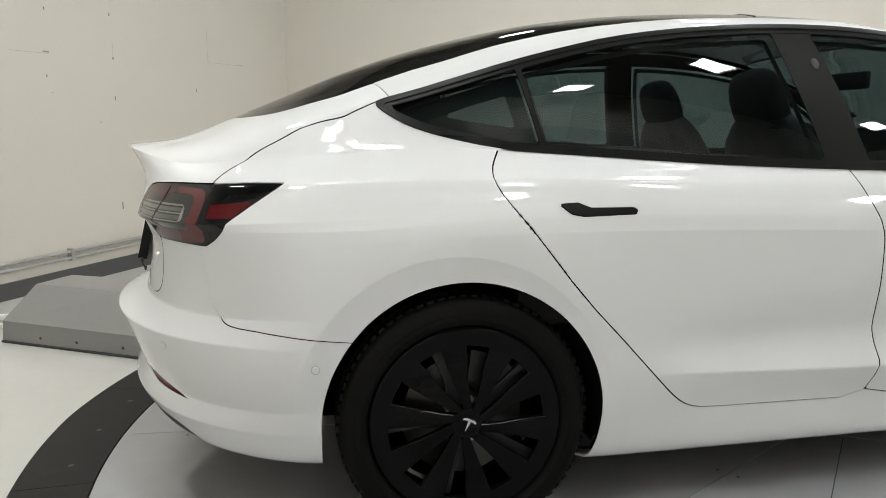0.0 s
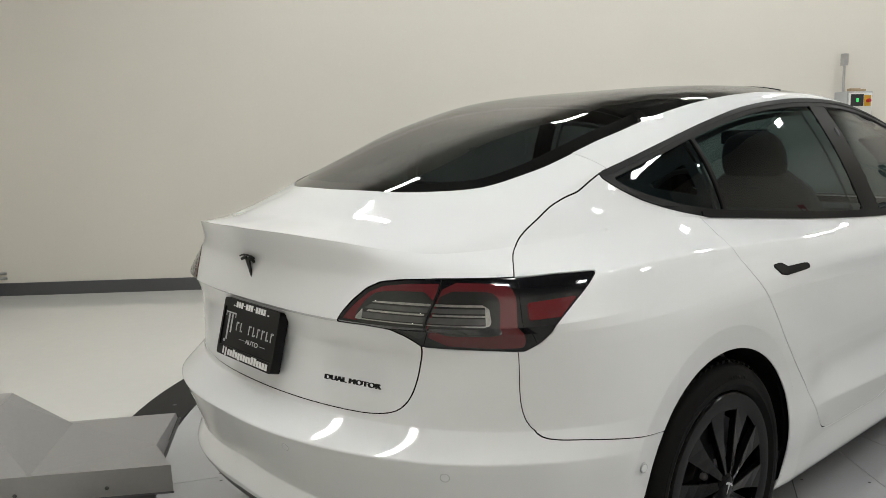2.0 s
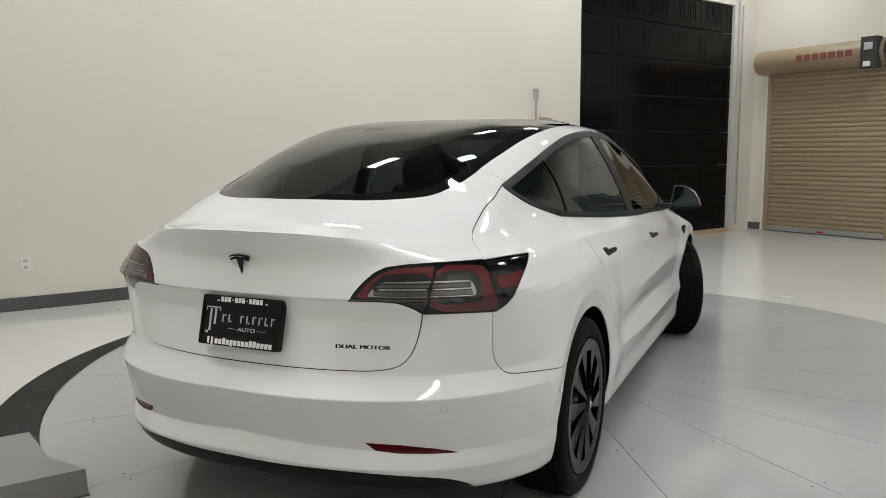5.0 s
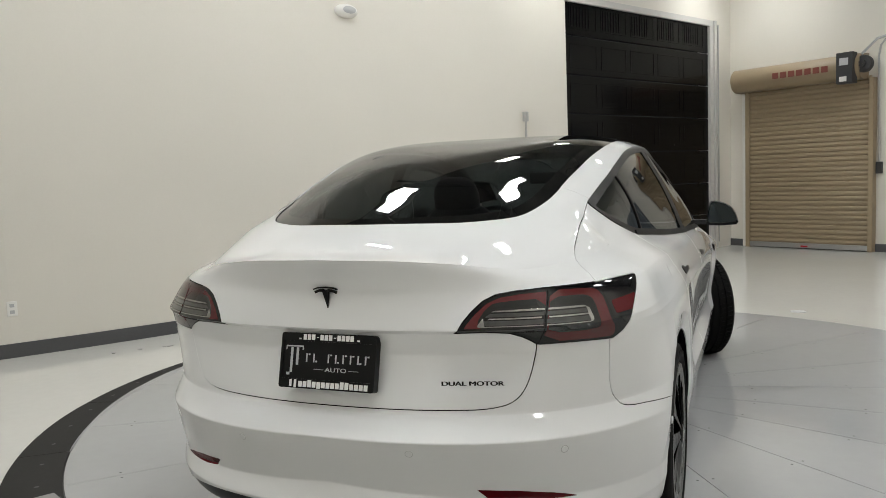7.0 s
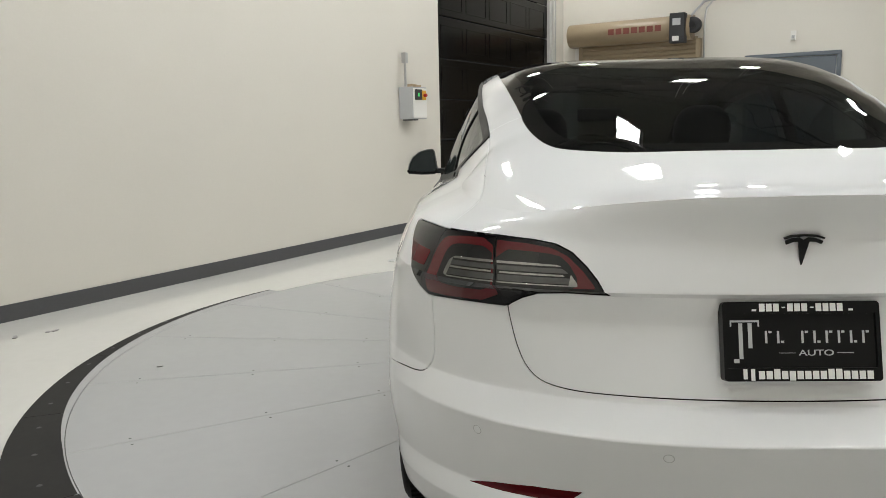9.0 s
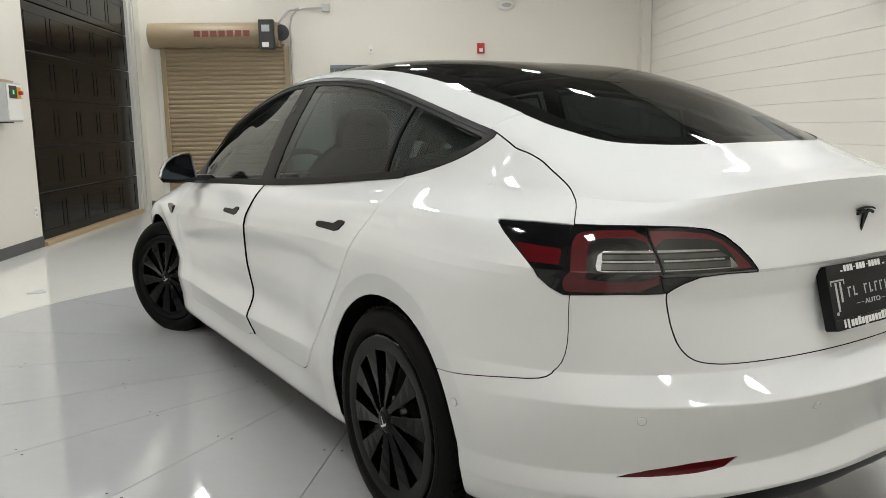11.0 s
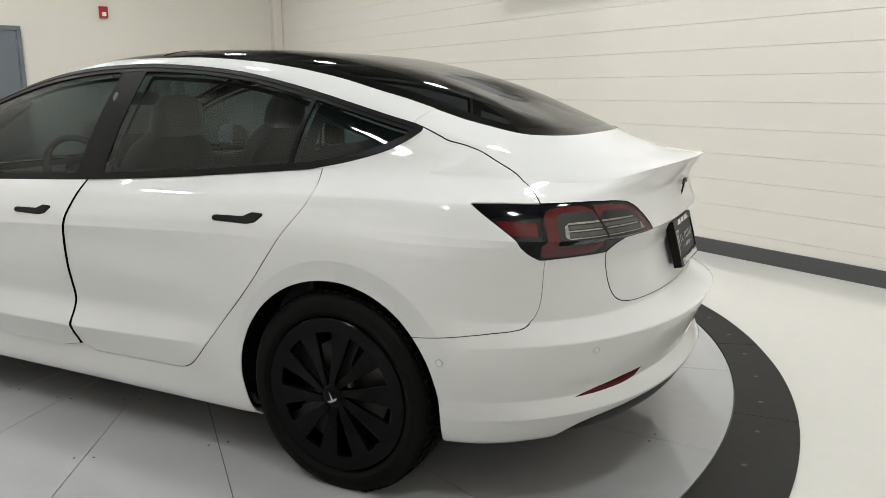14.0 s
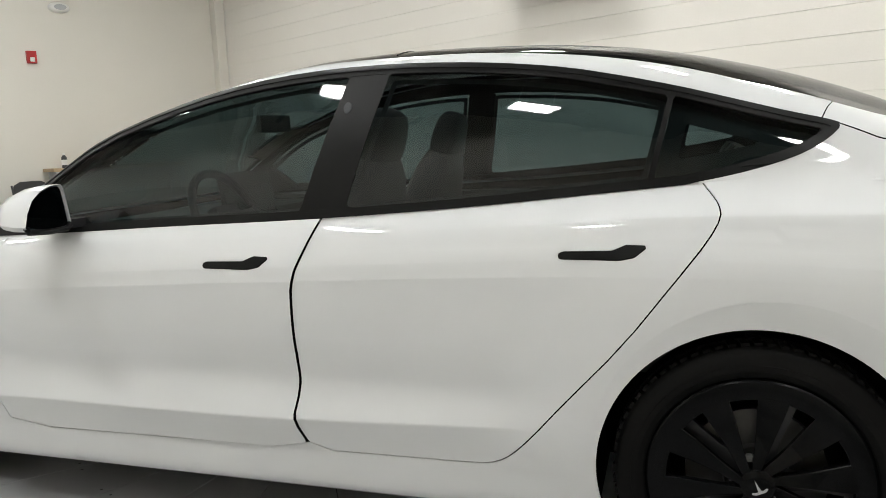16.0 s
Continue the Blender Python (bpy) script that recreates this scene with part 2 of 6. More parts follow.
bow = curve([(0, 5.92), (0.92, 5.22), (2.09, 4.36), (2.9, 3.87), (4.4, 3.06), (6.6, 1.88), (7.97, 1.13)])
WB = [(-1.96 + u, float(bow(u))) for u in np.linspace(0, 7.95, 28)]
DOOR_A = Vector((WB[-1][0], WB[-1][1], 0)); DOOR_B = Vector((9.05, -0.47, 0))
wall_run("wall_north", WB, 0, HIGH, 0.2, M_WALL, "smooth off-white painted studio wall")
wall_run("wall_north_return", [(9.05, -0.50), (CORNER_BC.x, CORNER_BC.y)], 0, HIGH, 0.2, M_WALL, "short off-white wall beside the black door")
wall_run("wall_north_lintel", [(DOOR_A.x, DOOR_A.y), (9.05, -0.50)], 3.62, HIGH, 0.2, M_WALL, "off-white wall above the black door")
wall_run("wall_west", [(CORNER_DA.x, CORNER_DA.y), (CORNER_AB.x, CORNER_AB.y)], 0, HIGH, 0.2, M_WALL, "scuffed off-white painted wall with nail holes")
wall_run("wall_east", [(CORNER_BC.x, CORNER_BC.y), (CORNER_CD.x, CORNER_CD.y)], 0, HIGH, 0.2, M_WALL, "off-white painted wall with doors")
wall_run("wall_south", [(CORNER_CD.x, CORNER_CD.y), (CORNER_DA.x, CORNER_DA.y)], 0, HIGH, 0.2, M_MORTAR, "white painted concrete block wall")
wall_run("baseboard_north", [(x, y) for x, y in WB], 0.0, 0.115, -0.012, M_BASE, "dark grey rubber baseboard")
for nm, a, b in (("west", CORNER_DA, CORNER_AB), ("east", CORNER_BC, CORNER_CD), ("south", CORNER_CD, CORNER_DA)):
    wall_run("baseboard_" + nm, [(a.x, a.y), (b.x, b.y)], 0.0, 0.115, -0.022, M_BASE, "dark grey rubber baseboard")

bm = bmesh.new()
box(bm, -9, 14, -12, 10, -0.3, 0.0)
tagged(part("floor", bm, M_FLOOR), "pale grey painted concrete floor with a satin sheen", "floor", kind="structure")
bm = bmesh.new()
box(bm, -9, 14, -12, 10, HIGH, HIGH + 0.2)
tagged(part("ceiling", bm, M_CEIL), "dark open warehouse ceiling", "ceiling", kind="structure")

# turntable: flush disc and a ring about it that is not quite concentric
TC = Vector((0.31, -0.18, 0)); R_IN, R_OUT = 2.862, 2.95
bm = bmesh.new()
lathe(bm, [(0.001, 0.001), (R_OUT - 0.05, 0.001), (R_OUT - 0.04, 0.0)], 120, Matrix.Translation(TC))
turntable = tagged(part("turntable", bm, M_DARK), "flush grey steel car turntable set in the floor", "turntable", kind="structure")


def sector(bm, r0, r1, a0, a1, z0, z1, gap, n):
    """A flat plate between two radii and two bearings, with an even joint on its sides."""
    lo, hi = [], []
    for r, rng in ((r0, range(n + 1)), (r1, range(n, -1, -1))):
        for i in rng:
            t = a0 + (a1 - a0) * i / n
            rr = r(t) if callable(r) else r
            t += math.asin(min(0.9, gap / 2 / rr)) * (1 - 2 * i / n)
            lo.append(bm.verts.new((TC.x + rr * math.cos(t), TC.y + rr * math.sin(t), z0)))
            hi.append(bm.verts.new((TC.x + rr * math.cos(t), TC.y + rr * math.sin(t), z1)))
    bm.faces.new(hi)
    k = len(lo)
    for i in range(k):
        j = (i + 1) % k
        bm.faces.new((lo[i], lo[j], hi[j], hi[i]))


FIRST = radians(13)
for k in range(20):
    a = FIRST + k * math.pi / 10
    bm = bmesh.new()
    sector(bm, 0.42, R_IN - 0.006, a, a + math.pi / 10, 0.0012, 0.0085, 0.0032, 14)
    part("plate", bm, M_DISC, turntable)
bm = bmesh.new()
lathe(bm, [(0.001, 0.0085), (0.41, 0.0085), (0.414, 0.001)], 60, Matrix.Translation(TC))
part("hub_plate", bm, M_DISC, turntable)
bm = bmesh.new()
for k in range(20):
    for r in (0.98, 1.52, 2.06, 2.62):
        for s_ in (-1, 1):
            a = FIRST + k * math.pi / 10 + s_ * 0.035 / r
            lathe(bm, [(0.0001, 0.0091), (0.004, 0.0089), (0.0058, 0.0085)], 8, Matrix.Translation((TC.x + r * math.cos(a), TC.y + r * math.sin(a), 0)))
tagged(part("plate_bolt", bm, M_DARK, turntable), kind="stuff")
bm = bmesh.new()
lathe(bm, [(R_IN - 0.002, 0.0005), (R_OUT - 0.002, 0.0006)], 120, Matrix.Translation(TC))
turntable_ring = tagged(part("turntable_ring", bm, M_DARK), "steel rim ring round the turntable, its rear half painted dark", "turntable ring", kind="structure")
RIM = ([57, 90, 103, 117, 135, 155, 171, 182, 199, 213, 240, 300, 417], [2.96, 2.994, 3.03, 3.076, 3.113, 3.138, 3.14, 3.11, 3.066, 3.048, 3.02, 3.0, 2.96])
outer = lambda t: float(np.interp(math.degrees(t), *RIM))
for k in range(20):
    a = radians(57) + k * math.pi / 10
    dark = k < 10
    bm = bmesh.new()
    # the dark paint narrows towards one end
    inner = (lambda t: float(np.interp(math.degrees(t), [60, 78, 95, 107, 120], [2.945, 2.93, 2.915, 2.895, R_IN + 0.004]))) if k < 4 else R_IN
    sector(bm, inner, outer, a, a + math.pi / 10, 0.0008, 0.0095 if dark else 0.0085, 0.004, 14)
    if k < 4:
        bed = bmesh.new()
        sector(bed, R_IN - 0.002, lambda t: inner(t) + 0.012, a, a + math.pi / 10, 0.0007, 0.0085, 0.0, 14)
        part("ring_bed", bed, M_DISC, turntable_ring)
    part("ring_plate", bm, M_RING if dark else M_FLOOR, turntable_ring, "dark painted ring plate" if dark else "")
    if dark:
        bm = bmesh.new()
        for i in range(3):
            t = a + math.pi / 10 * (i + 0.5) / 3
            lathe(bm, [(0.0001, 0.0104), (0.008, 0.0102), (0.011, 0.0095)], 10, Matrix.Translation((TC.x + 2.965 * math.cos(t), TC.y + 2.965 * math.sin(t), 0)))
        tagged(part("ring_bolt", bm, M_DARK, turntable_ring), kind="stuff")

# ceiling lamps
R1 = Vector((0.87, -0.493, 0)); R2 = Vector((0.493, 0.87, 0))
LAMP_Z = 4.5
for row, spots in ((3.2, (4.3, 7.7)), (2.6, (-2.0, 0.2, 2.3)), (0.44, (-3.9, 0.9, 4.0, 7.0)), (-1.9, (-3.6, -1.1, 2.5, 5.9)), (-3.2, (-1.5, 1.6))):
    for a in spots:
        c = R1 * a + R2 * row
        m = Matrix.Translation((c.x, c.y, LAMP_Z)) @ Matrix.Rotation(math.atan2(R1.y, R1.x), 4, "Z")
        ob = new("ceiling_lamp")
        tagged(ob, "square white lit panel lamp hung under the ceiling", "ceiling lamp", "ceiling lamps")
        bm = bmesh.new()
        box(bm, -0.21, 0.21, -0.125, 0.125, 0.0, 0.03, m=m)
        part("panel", bm, M_LAMP, ob)
        bm = bmesh.new()
        box(bm, -0.23, 0.23, -0.145, 0.145, 0.032, 0.08, m=m)
        for sx in (-0.18, 0.18):
            tube(bm, [m @ Vector((sx, 0, 0.08)), m @ Vector((sx, 0, HIGH - LAMP_Z))], 0.006, 6)
        part("housing", bm, M_WHITEPL, ob)
        bm = bmesh.new()
        for x0, x1, y0, y1 in ((-0.23, 0.23, -0.145, -0.135), (-0.23, 0.23, 0.135, 0.145), (-0.23, -0.22, -0.134, 0.134), (0.22, 0.23, -0.134, 0.134)):
            box(bm, x0, x1, y0, y1, -0.022, 0.031, m=m)
        part("skirt", bm, M_GREYPL, ob, "grey skirt round the panel")

# open steel joists under the deck
for k in range(7):
    c = R1 * (-5.5 + 2.2 * k) + R2 * 0.3
    m = Matrix.Translation((c.x, c.y, HIGH - 0.4)) @ Matrix.Rotation(math.atan2(R2.y, R2.x), 4, "Z")
    bm = bmesh.new()
    for z in (0.0, 0.34):
        box(bm, -4.3, 4.3, -0.04, 0.04, z, z + 0.04, m=m)
    for i in range(21):
        x = -4.2 + 0.4 * i
        tube(bm, [m @ Vector((x, 0, 0.03 if i % 2 else 0.35)), m @ Vector((x + 0.4, 0, 0.35 if i % 2 else 0.03))], 0.012, 6)
    tagged(part("roof_joist", bm, M_CEIL), "open grey steel roof joist", "joist", "roof joists", kind="structure")


# ================= the car =================
# x forward, y to its left, middle of the wheelbase at the origin, ground z = 0
REAR_AXLE, FRONT_AXLE, WHEEL_Y, WHEEL_Z = -1.4375, 1.4375, 0.79, 0.342
XC, XF = -1.70, 1.45
car = new("car")
tagged(car, "white four-door fastback saloon with black trim, parked on the turntable", "car")

# heights and half-widths of the side's feature lines, by x
lev = [
    ([(-2.5, 0.225), (-1.6, 0.216), (-1.1, 0.172), (1.0, 0.168), (2.3, 0.20)], [(-1.7, 0.80), (0, 0.79), (1.45, 0.78)]),
    ([(-2.5, 0.26), (-1.6, 0.248), (-1.1, 0.204), (1.0, 0.198), (2.3, 0.24)], [(-1.7, 0.885), (-1.0, 0.875), (0, 0.868), (1.45, 0.87)]),
    ([(-1.7, 0.335), (-0.8, 0.318), (1.0, 0.312), (2.3, 0.32)], [(-1.7, 0.905), (-1.05, 0.901), (-0.7, 0.888), (0, 0.880), (1.45, 0.89)]),
    ([(-1.7, 0.405), (-0.95, 0.44), (-0.2, 0.42), (0.9, 0.415), (2.3, 0.42)], [(-1.7, 0.908), (-1.05, 0.907), (-0.7, 0.913), (0, 0.914), (0.9, 0.903), (1.45, 0.90)]),
    ([(-1.7, 0.49), (-1.1, 0.519), (0.9, 0.51), (2.3, 0.50)], [(-1.7, 0.915), (-1.05, 0.905), (-0.7, 0.890), (0, 0.879), (0.9, 0.881), (1.45, 0.90)]),
    ([(-1.7, 0.568), (-1.1, 0.598), (0.9, 0.585), (2.3, 0.56)], [(-1.7, 0.912), (-1.0, 0.905), (0, 0.889), (0.9, 0.889), (1.45, 0.905)]),
    ([(-1.7, 0.655), (0.9, 0.66), (2.3, 0.60)], [(-1.7, 0.908), (-1.0, 0.909), (0, 0.900), (0.9, 0.90), (1.45, 0.91)]),
    ([(-1.7, 0.835), (-1.25, 0.85), (-0.2, 0.822), (0.9, 0.772), (1.5, 0.74), (2.3, 0.65)], [(-1.7, 0.897), (-1.0, 0.912), (0, 0.910), (0.9, 0.905), (1.45, 0.905)]),
    ([(-1.7, 0.872), (-1.25, 0.892), (-0.2, 0.863), (0.9, 0.816), (1.5, 0.773), (2.3, 0.667)], [(-1.7, 0.890), (-1.0, 0.9045), (0, 0.903), (0.9, 0.8975), (1.45, 0.895)]),
    ([(-1.7, 0.90), (-1.25, 0.925), (-0.2, 0.895), (0.9, 0.85), (1.5, 0.80), (2.3, 0.68)], [(-1.7, 0.880), (-1.0, 0.892), (0, 0.891), (0.9, 0.885), (1.45, 0.88)]),
    ([(-1.7, 0.993), (-1.35, 0.993), (-0.7, 0.965), (0.0, 0.94), (0.9, 0.905), (1.5, 0.835), (2.3, 0.69)], [(-1.7, 0.838), (-1.35, 0.855), (-0.7, 0.863), (0, 0.865), (0.9, 0.855), (1.45, 0.83)]),
    ([(-1.7, 1.062), (-1.5, 1.076), (-1.3, 1.063), (-1.1, 1.047), (-0.65, 1.012), (-0.2, 0.988), (0.3, 0.968), (0.7, 0.948), (1.1, 0.93), (1.5, 0.87), (2.3, 0.70)],
     [(-1.7, 0.704), (-1.4, 0.727), (-1.18, 0.748), (-0.65, 0.80), (-0.27, 0.832), (0.3, 0.836), (0.7, 0.826), (1.1, 0.80), (1.45, 0.755)]),
]
LZ = [curve(a) for a, b in lev]
LY = [curve(b) for a, b in lev]
# the same lines at the rear end: x and z on the centreline, height half-way round the corner, roundness of the corner
tail = [(-2.325, 0.272, 0.236, 2.15), (-2.385, 0.300, 0.270, 2.15), (-2.425, 0.375, 0.345, 2.15), (-2.398, 0.436, 0.40, 2.15), (-2.428, 0.51, 0.49, 2.15), (-2.466, 0.596, 0.580, 2.15),
        (-2.368, 0.644, 0.641, 2.2), (-2.330, 0.80, 0.815, 2.6), (-2.345, 0.868, 0.872, 2.7), (-2.3625, 0.881, 0.887, 2.8), (-2.350, 0.992, 0.985, 2.4), (-2.405, 1.086, 1.03, 2.2)]
nose = [(2.10, 0.20), (2.20, 0.23), (2.25, 0.30), (2.27, 0.40), (2.28, 0.48), (2.28, 0.54), (2.27, 0.58), (2.24, 0.62), (2.225, 0.635), (2.21, 0.65), (2.17, 0.67), (2.12, 0.69)]

# upper body: belt, rail and crown lines
RY = curve([(2.2, 0.3), (1.45, 0.66), (1.05, 0.725), (0.8, 0.70), (0.59, 0.672), (0.36, 0.645), (0.14, 0.628), (-0.26, 0.633), (-0.62, 0.634), (-0.95, 0.634), (-1.25, 0.632), (-1.45, 0.622), (-1.6, 0.613), (-1.75, 0.600), (-1.9, 0.622), (-2.0, 0.637), (-2.1, 0.635)])
RZ = curve([(2.2, 0.705), (1.45, 0.89), (1.05, 0.965), (0.8, 1.118), (0.59, 1.243), (0.36, 1.324), (0.14, 1.378), (-0.26, 1.423), (-0.62, 1.419), (-0.95, 1.388), (-1.25, 1.321), (-1.45, 1.260), (-1.6, 1.217), (-1.75, 1.167), (-1.9, 1.108), (-2.0, 1.062), (-2.1, 1.02)])
CZ = curve([(2.12, 0.695), (1.9, 0.80), (1.5, 0.905), (1.12, 0.965), (0.85, 1.10), (0.6, 1.235), (0.35, 1.35), (0.1, 1.434), (-0.2, 1.478), (-0.5, 1.490), (-0.8, 1.483), (-1.09, 1.458), (-1.31, 1.420), (-1.51, 1.372), (-1.72, 1.304), (-1.9, 1.235), (-2.04, 1.180), (-2.15, 1.135), (-2.28, 1.095), (-2.405, 1.084)])
CROWN = curve([(2.2, 2.0), (1.1, 2.2), (0.6, 3.4), (0.0, 5.2), (-1.1, 5.2), (-1.45, 4.0), (-1.8, 3.6), (-2.05, 3.1), (-2.4, 2.3)])
NB, NR = 24, 30


def section(x):
    """Points from the belt over the rail to the crown at x."""
    yb, zb, yr, zr, zc, n = float(LY[-1](x)), float(LZ[-1](x)), float(RY(x)), float(RZ(x)), float(CZ(x)), float(CROWN(x))
    t = np.linspace(0, 1, NB + 1)[:-1]
    bulge = 0.018 * min(1.0, max(0.0, 1 + (x + 1.25) / 0.5)) * np.sin(math.pi * t)
    w = np.c_[yb + (yr - yb) * t + bulge * 0.9, zb + (zr - zb) * t + bulge * 0.3]
    q = np.linspace(1, 0, NR + 1) ** 0.85
    top = np.c_[yr * q, zr + (zc - zr) * (1 - q ** n)]
    s = np.concatenate([w, top])
    soft_s = s.copy()
    for k in range(9):
        i = slice(NB - 9, NB + 11)
        e = soft_s.copy(); e[1:-1] = 0.25 * soft_s[:-2] + 0.5 * soft_s[1:-1] + 0.25 * soft_s[2:]
        soft_s[i] = e[i]
        if k == 1:
            s = soft_s.copy()
    w = min(max((-1.25 - x) / 0.45, 0.0), 1.0)
    s = s * (1 - w) + soft_s * w
    return np.c_[np.full(len(s), x), s]


base = section(XC)
ql = base[:, 1] / base[0, 1]
lip_ph = np.arccos(np.clip(ql ** (tail[-1][3] / 2), 0, 1))
ns, nr, nf = 280, len(base) - 1, 40
LIP = curve([(0, 1.062), (0.15, 1.050), (0.255, 1.045), (0.31, 1.041), (0.43, 1.036), (0.53, 1.046), (0.68, 1.068), (0.84, 1.082), (1, 1.086)])
xs = np.linspace(XC, XF, ns)
ph = lip_ph[1:]
cols = []
for j in range(len(lev)):
    side = np.c_[xs, LY[j](xs), LZ[j](xs)]
    xr, zr, zm, n = tail[j]
    b, z0 = LY[j](XC), LZ[j](XC)
    t = ph / (math.pi / 2)
    rx = XC - (XC - xr) * np.sin(ph) ** (2 / n)
    ry = b * np.maximum(np.cos(ph), 0) ** (2 / n)
    rz = z0 * (1 - t) * (1 - 2 * t) + zm * 4 * t * (1 - t) + zr * t * (2 * t - 1)
    if j == len(lev) - 1:
        rz = LIP(t)
    xf, zf = nose[j]
    pf = np.linspace(0, math.pi / 2, nf + 1)[1:]
    b, z0 = LY[j](XF), LZ[j](XF)
    fx = XF + (xf - XF) * np.sin(pf) ** (2 / 2.3)
    fy = b * np.maximum(np.cos(pf), 0) ** (2 / 2.3)
    fz = z0 + (zf - z0) * np.sin(pf)
    cols.append(np.concatenate([np.c_[rx, ry, rz][::-1], side, np.c_[fx, fy, fz]]))
cols = np.array(cols)  # level, station, xyz


def spline_rows(c, per, creased):
    """Cubic rows between feature lines (chord-scaled Catmull-Rom)."""
    out = []
    m = len(c)
    for j in range(m - 1):
        p0 = c[max(j - 1, 0)]; p1 = c[j]; p2 = c[j + 1]; p3 = c[min(j + 2, m - 1)]
        d0 = np.linalg.norm(p1 - p0, axis=1)[:, None] + 1e-6; d1 = np.linalg.norm(p2 - p1, axis=1)[:, None] + 1e-6; d2 = np.linalg.norm(p3 - p2, axis=1)[:, None] + 1e-6
        t1 = (p2 - p0) / (d0 + d1) * d1; t2 = (p3 - p1) / (d1 + d2) * d1
        if j in creased:
            k = creased[j][:, None]
            t1 = k * (p2 - p1) + (1 - k) * t1
        if j + 1 in creased:
            k = creased[j + 1][:, None]
            t2 = k * (p2 - p1) + (1 - k) * t2
        k = per[j]
        ts = [i / k for i in range(k)] + ([0.05] if j in creased else []) + ([0.95] if j + 1 in creased else [])
        for t in sorted(ts):
            out.append((2 * t ** 3 - 3 * t * t + 1) * p1 + (t ** 3 - 2 * t * t + t) * t1 + (3 * t * t - 2 * t ** 3) * p2 + (t ** 3 - t * t) * t2)
    out.append(c[-1])
    return np.array(out)


around = np.concatenate([np.ones(nr), np.clip((-1.55 - xs) / 0.15, 0, 1), np.zeros(nf)])
along = np.concatenate([np.zeros(nr), np.clip((xs + 1.45) / 0.3, 0, 1), np.zeros(nf)])
sill = np.concatenate([np.zeros(nr), np.clip((xs + 1.0) / 0.25, 0, 1), np.zeros(nf)])
lx = cols[10][:, 0]
shoulder = 0.3 * np.clip((lx + 2.05) / 0.15, 0, 1) * np.clip((-0.75 - lx) / 0.4, 0, 1)
low = spline_rows(cols, [3, 5, 6, 6, 5, 6, 8, 6, 3, 7, 7], {2: 0.6 * around, 3: np.maximum(sill, 0.9 * around), 5: 0.95 * around, 6: 0.85 * around, 7: along, 8: around, 9: around, 10: shoulder})


def flare(P):
    """Raised lips round the wheel openings."""
    P = P.copy()
    for ax in (REAR_AXLE, FRONT_AXLE):
        r = np.hypot(P[..., 0] - ax, (P[..., 2] - 0.345))
        k = np.clip((0.68 - r) / 0.205, 0, 1)
        k = k * k * (3 - 2 * k)
        on = (P[..., 1] > 0.6) & (P[..., 2] < 0.95)
        swell = 0.45 * k * np.clip(0.937 - P[..., 1], 0, 0.03) * np.clip((P[..., 2] - 0.28) / 0.25, 0, 1)
        P[..., 1] += np.where(on, swell - 0.07 * np.clip(0.475 - r, 0, 0.085), 0)
    return P


low = flare(low)

upper_side = np.array([section(x) for x in xs])
deck = []
xr, zr, zm, n = tail[-1]
bl = LY[-1](XC)
end_eq = section(-2.405)
lip_y = bl * ql
lip_x = XC - (XC - xr) * np.sin(lip_ph) ** (2 / n)
tt = lip_ph / (math.pi / 2)
z0 = float(LZ[-1](XC))
lip_z = LIP(tt)
# the rear lip as the lower body draws it, then rows forward to the corner station
for u in np.linspace(1, 0, 46)[:-1]:
    s = section(XC + (-2.405 - XC) * u)
    x = base[:, 0] * (1 - u) + lip_x * u
    y = s[:, 1] * (1 - u) + lip_y * u
    z = s[:, 2] + u ** 2.0 * (lip_z - end_eq[:, 2])
    deck.append(np.c_[x, y, z])
front = []
xf, zf = nose[-1]
bF = LY[-1](XF)
baseF = section(XF)
qF = baseF[:, 1] / baseF[0, 1]
fph = np.arccos(np.clip(qF ** (2.3 / 2), 0, 1))
fx = XF + (xf - XF) * np.sin(fph) ** (2 / 2.3)
fz = float(LZ[-1](XF)) + (zf - float(LZ[-1](XF))) * np.sin(fph)
endF = section(2.12)
for u in np.linspace(0, 1, 31)[1:]:
    s = section(XF + (2.12 - XF) * u)
    front.append(np.c_[baseF[:, 0] * (1 - u) + fx * u, s[:, 1] * (1 - u) + bF * qF * u, s[:, 2] + u ** 2 * (fz - endF[:, 2])])
upper = np.concatenate([np.array(deck), upper_side, np.array(front)])  # station, row, xyz
# one taut surface from the deck over the haunch: a thin plate held by the belt, the rear lip and the middle of the deck
NQ, NK = 66, 46
grid = upper[:NQ, :NK]
fixed = np.zeros((NQ, NK), bool)
fixed[:1] = True; fixed[-5:] = True; fixed[:, :1] = True
fixed |= grid[..., 1] < 0.28
w_row = 1 / np.maximum(np.linalg.norm(np.diff(grid[..., :2], axis=0), axis=2), 0.008)
w_col = 1 / np.maximum(np.linalg.norm(np.diff(grid[..., :2], axis=1), axis=2), 0.008)
total = np.zeros((NQ, NK))
total[:-1] += w_row; total[1:] += w_row; total[:, :-1] += w_col; total[:, 1:] += w_col
inner = np.zeros((NQ, NK)); inner[1:-1, 1:-1] = 1


def plate(z):
    """Height over the mean of the four neighbours."""
    a, b, c = w_row * (z[1:] - z[:-1]), w_col * (z[:, 1:] - z[:, :-1]), np.zeros((NQ, NK))
    c[:-1] -= a; c[1:] += a; c[:, :-1] -= b; c[:, 1:] += b
    return c


def bend(z):
    """Gradient of the bending energy on the free points."""
    return np.where(fixed, 0, plate(inner / total ** 2 * plate(z)))


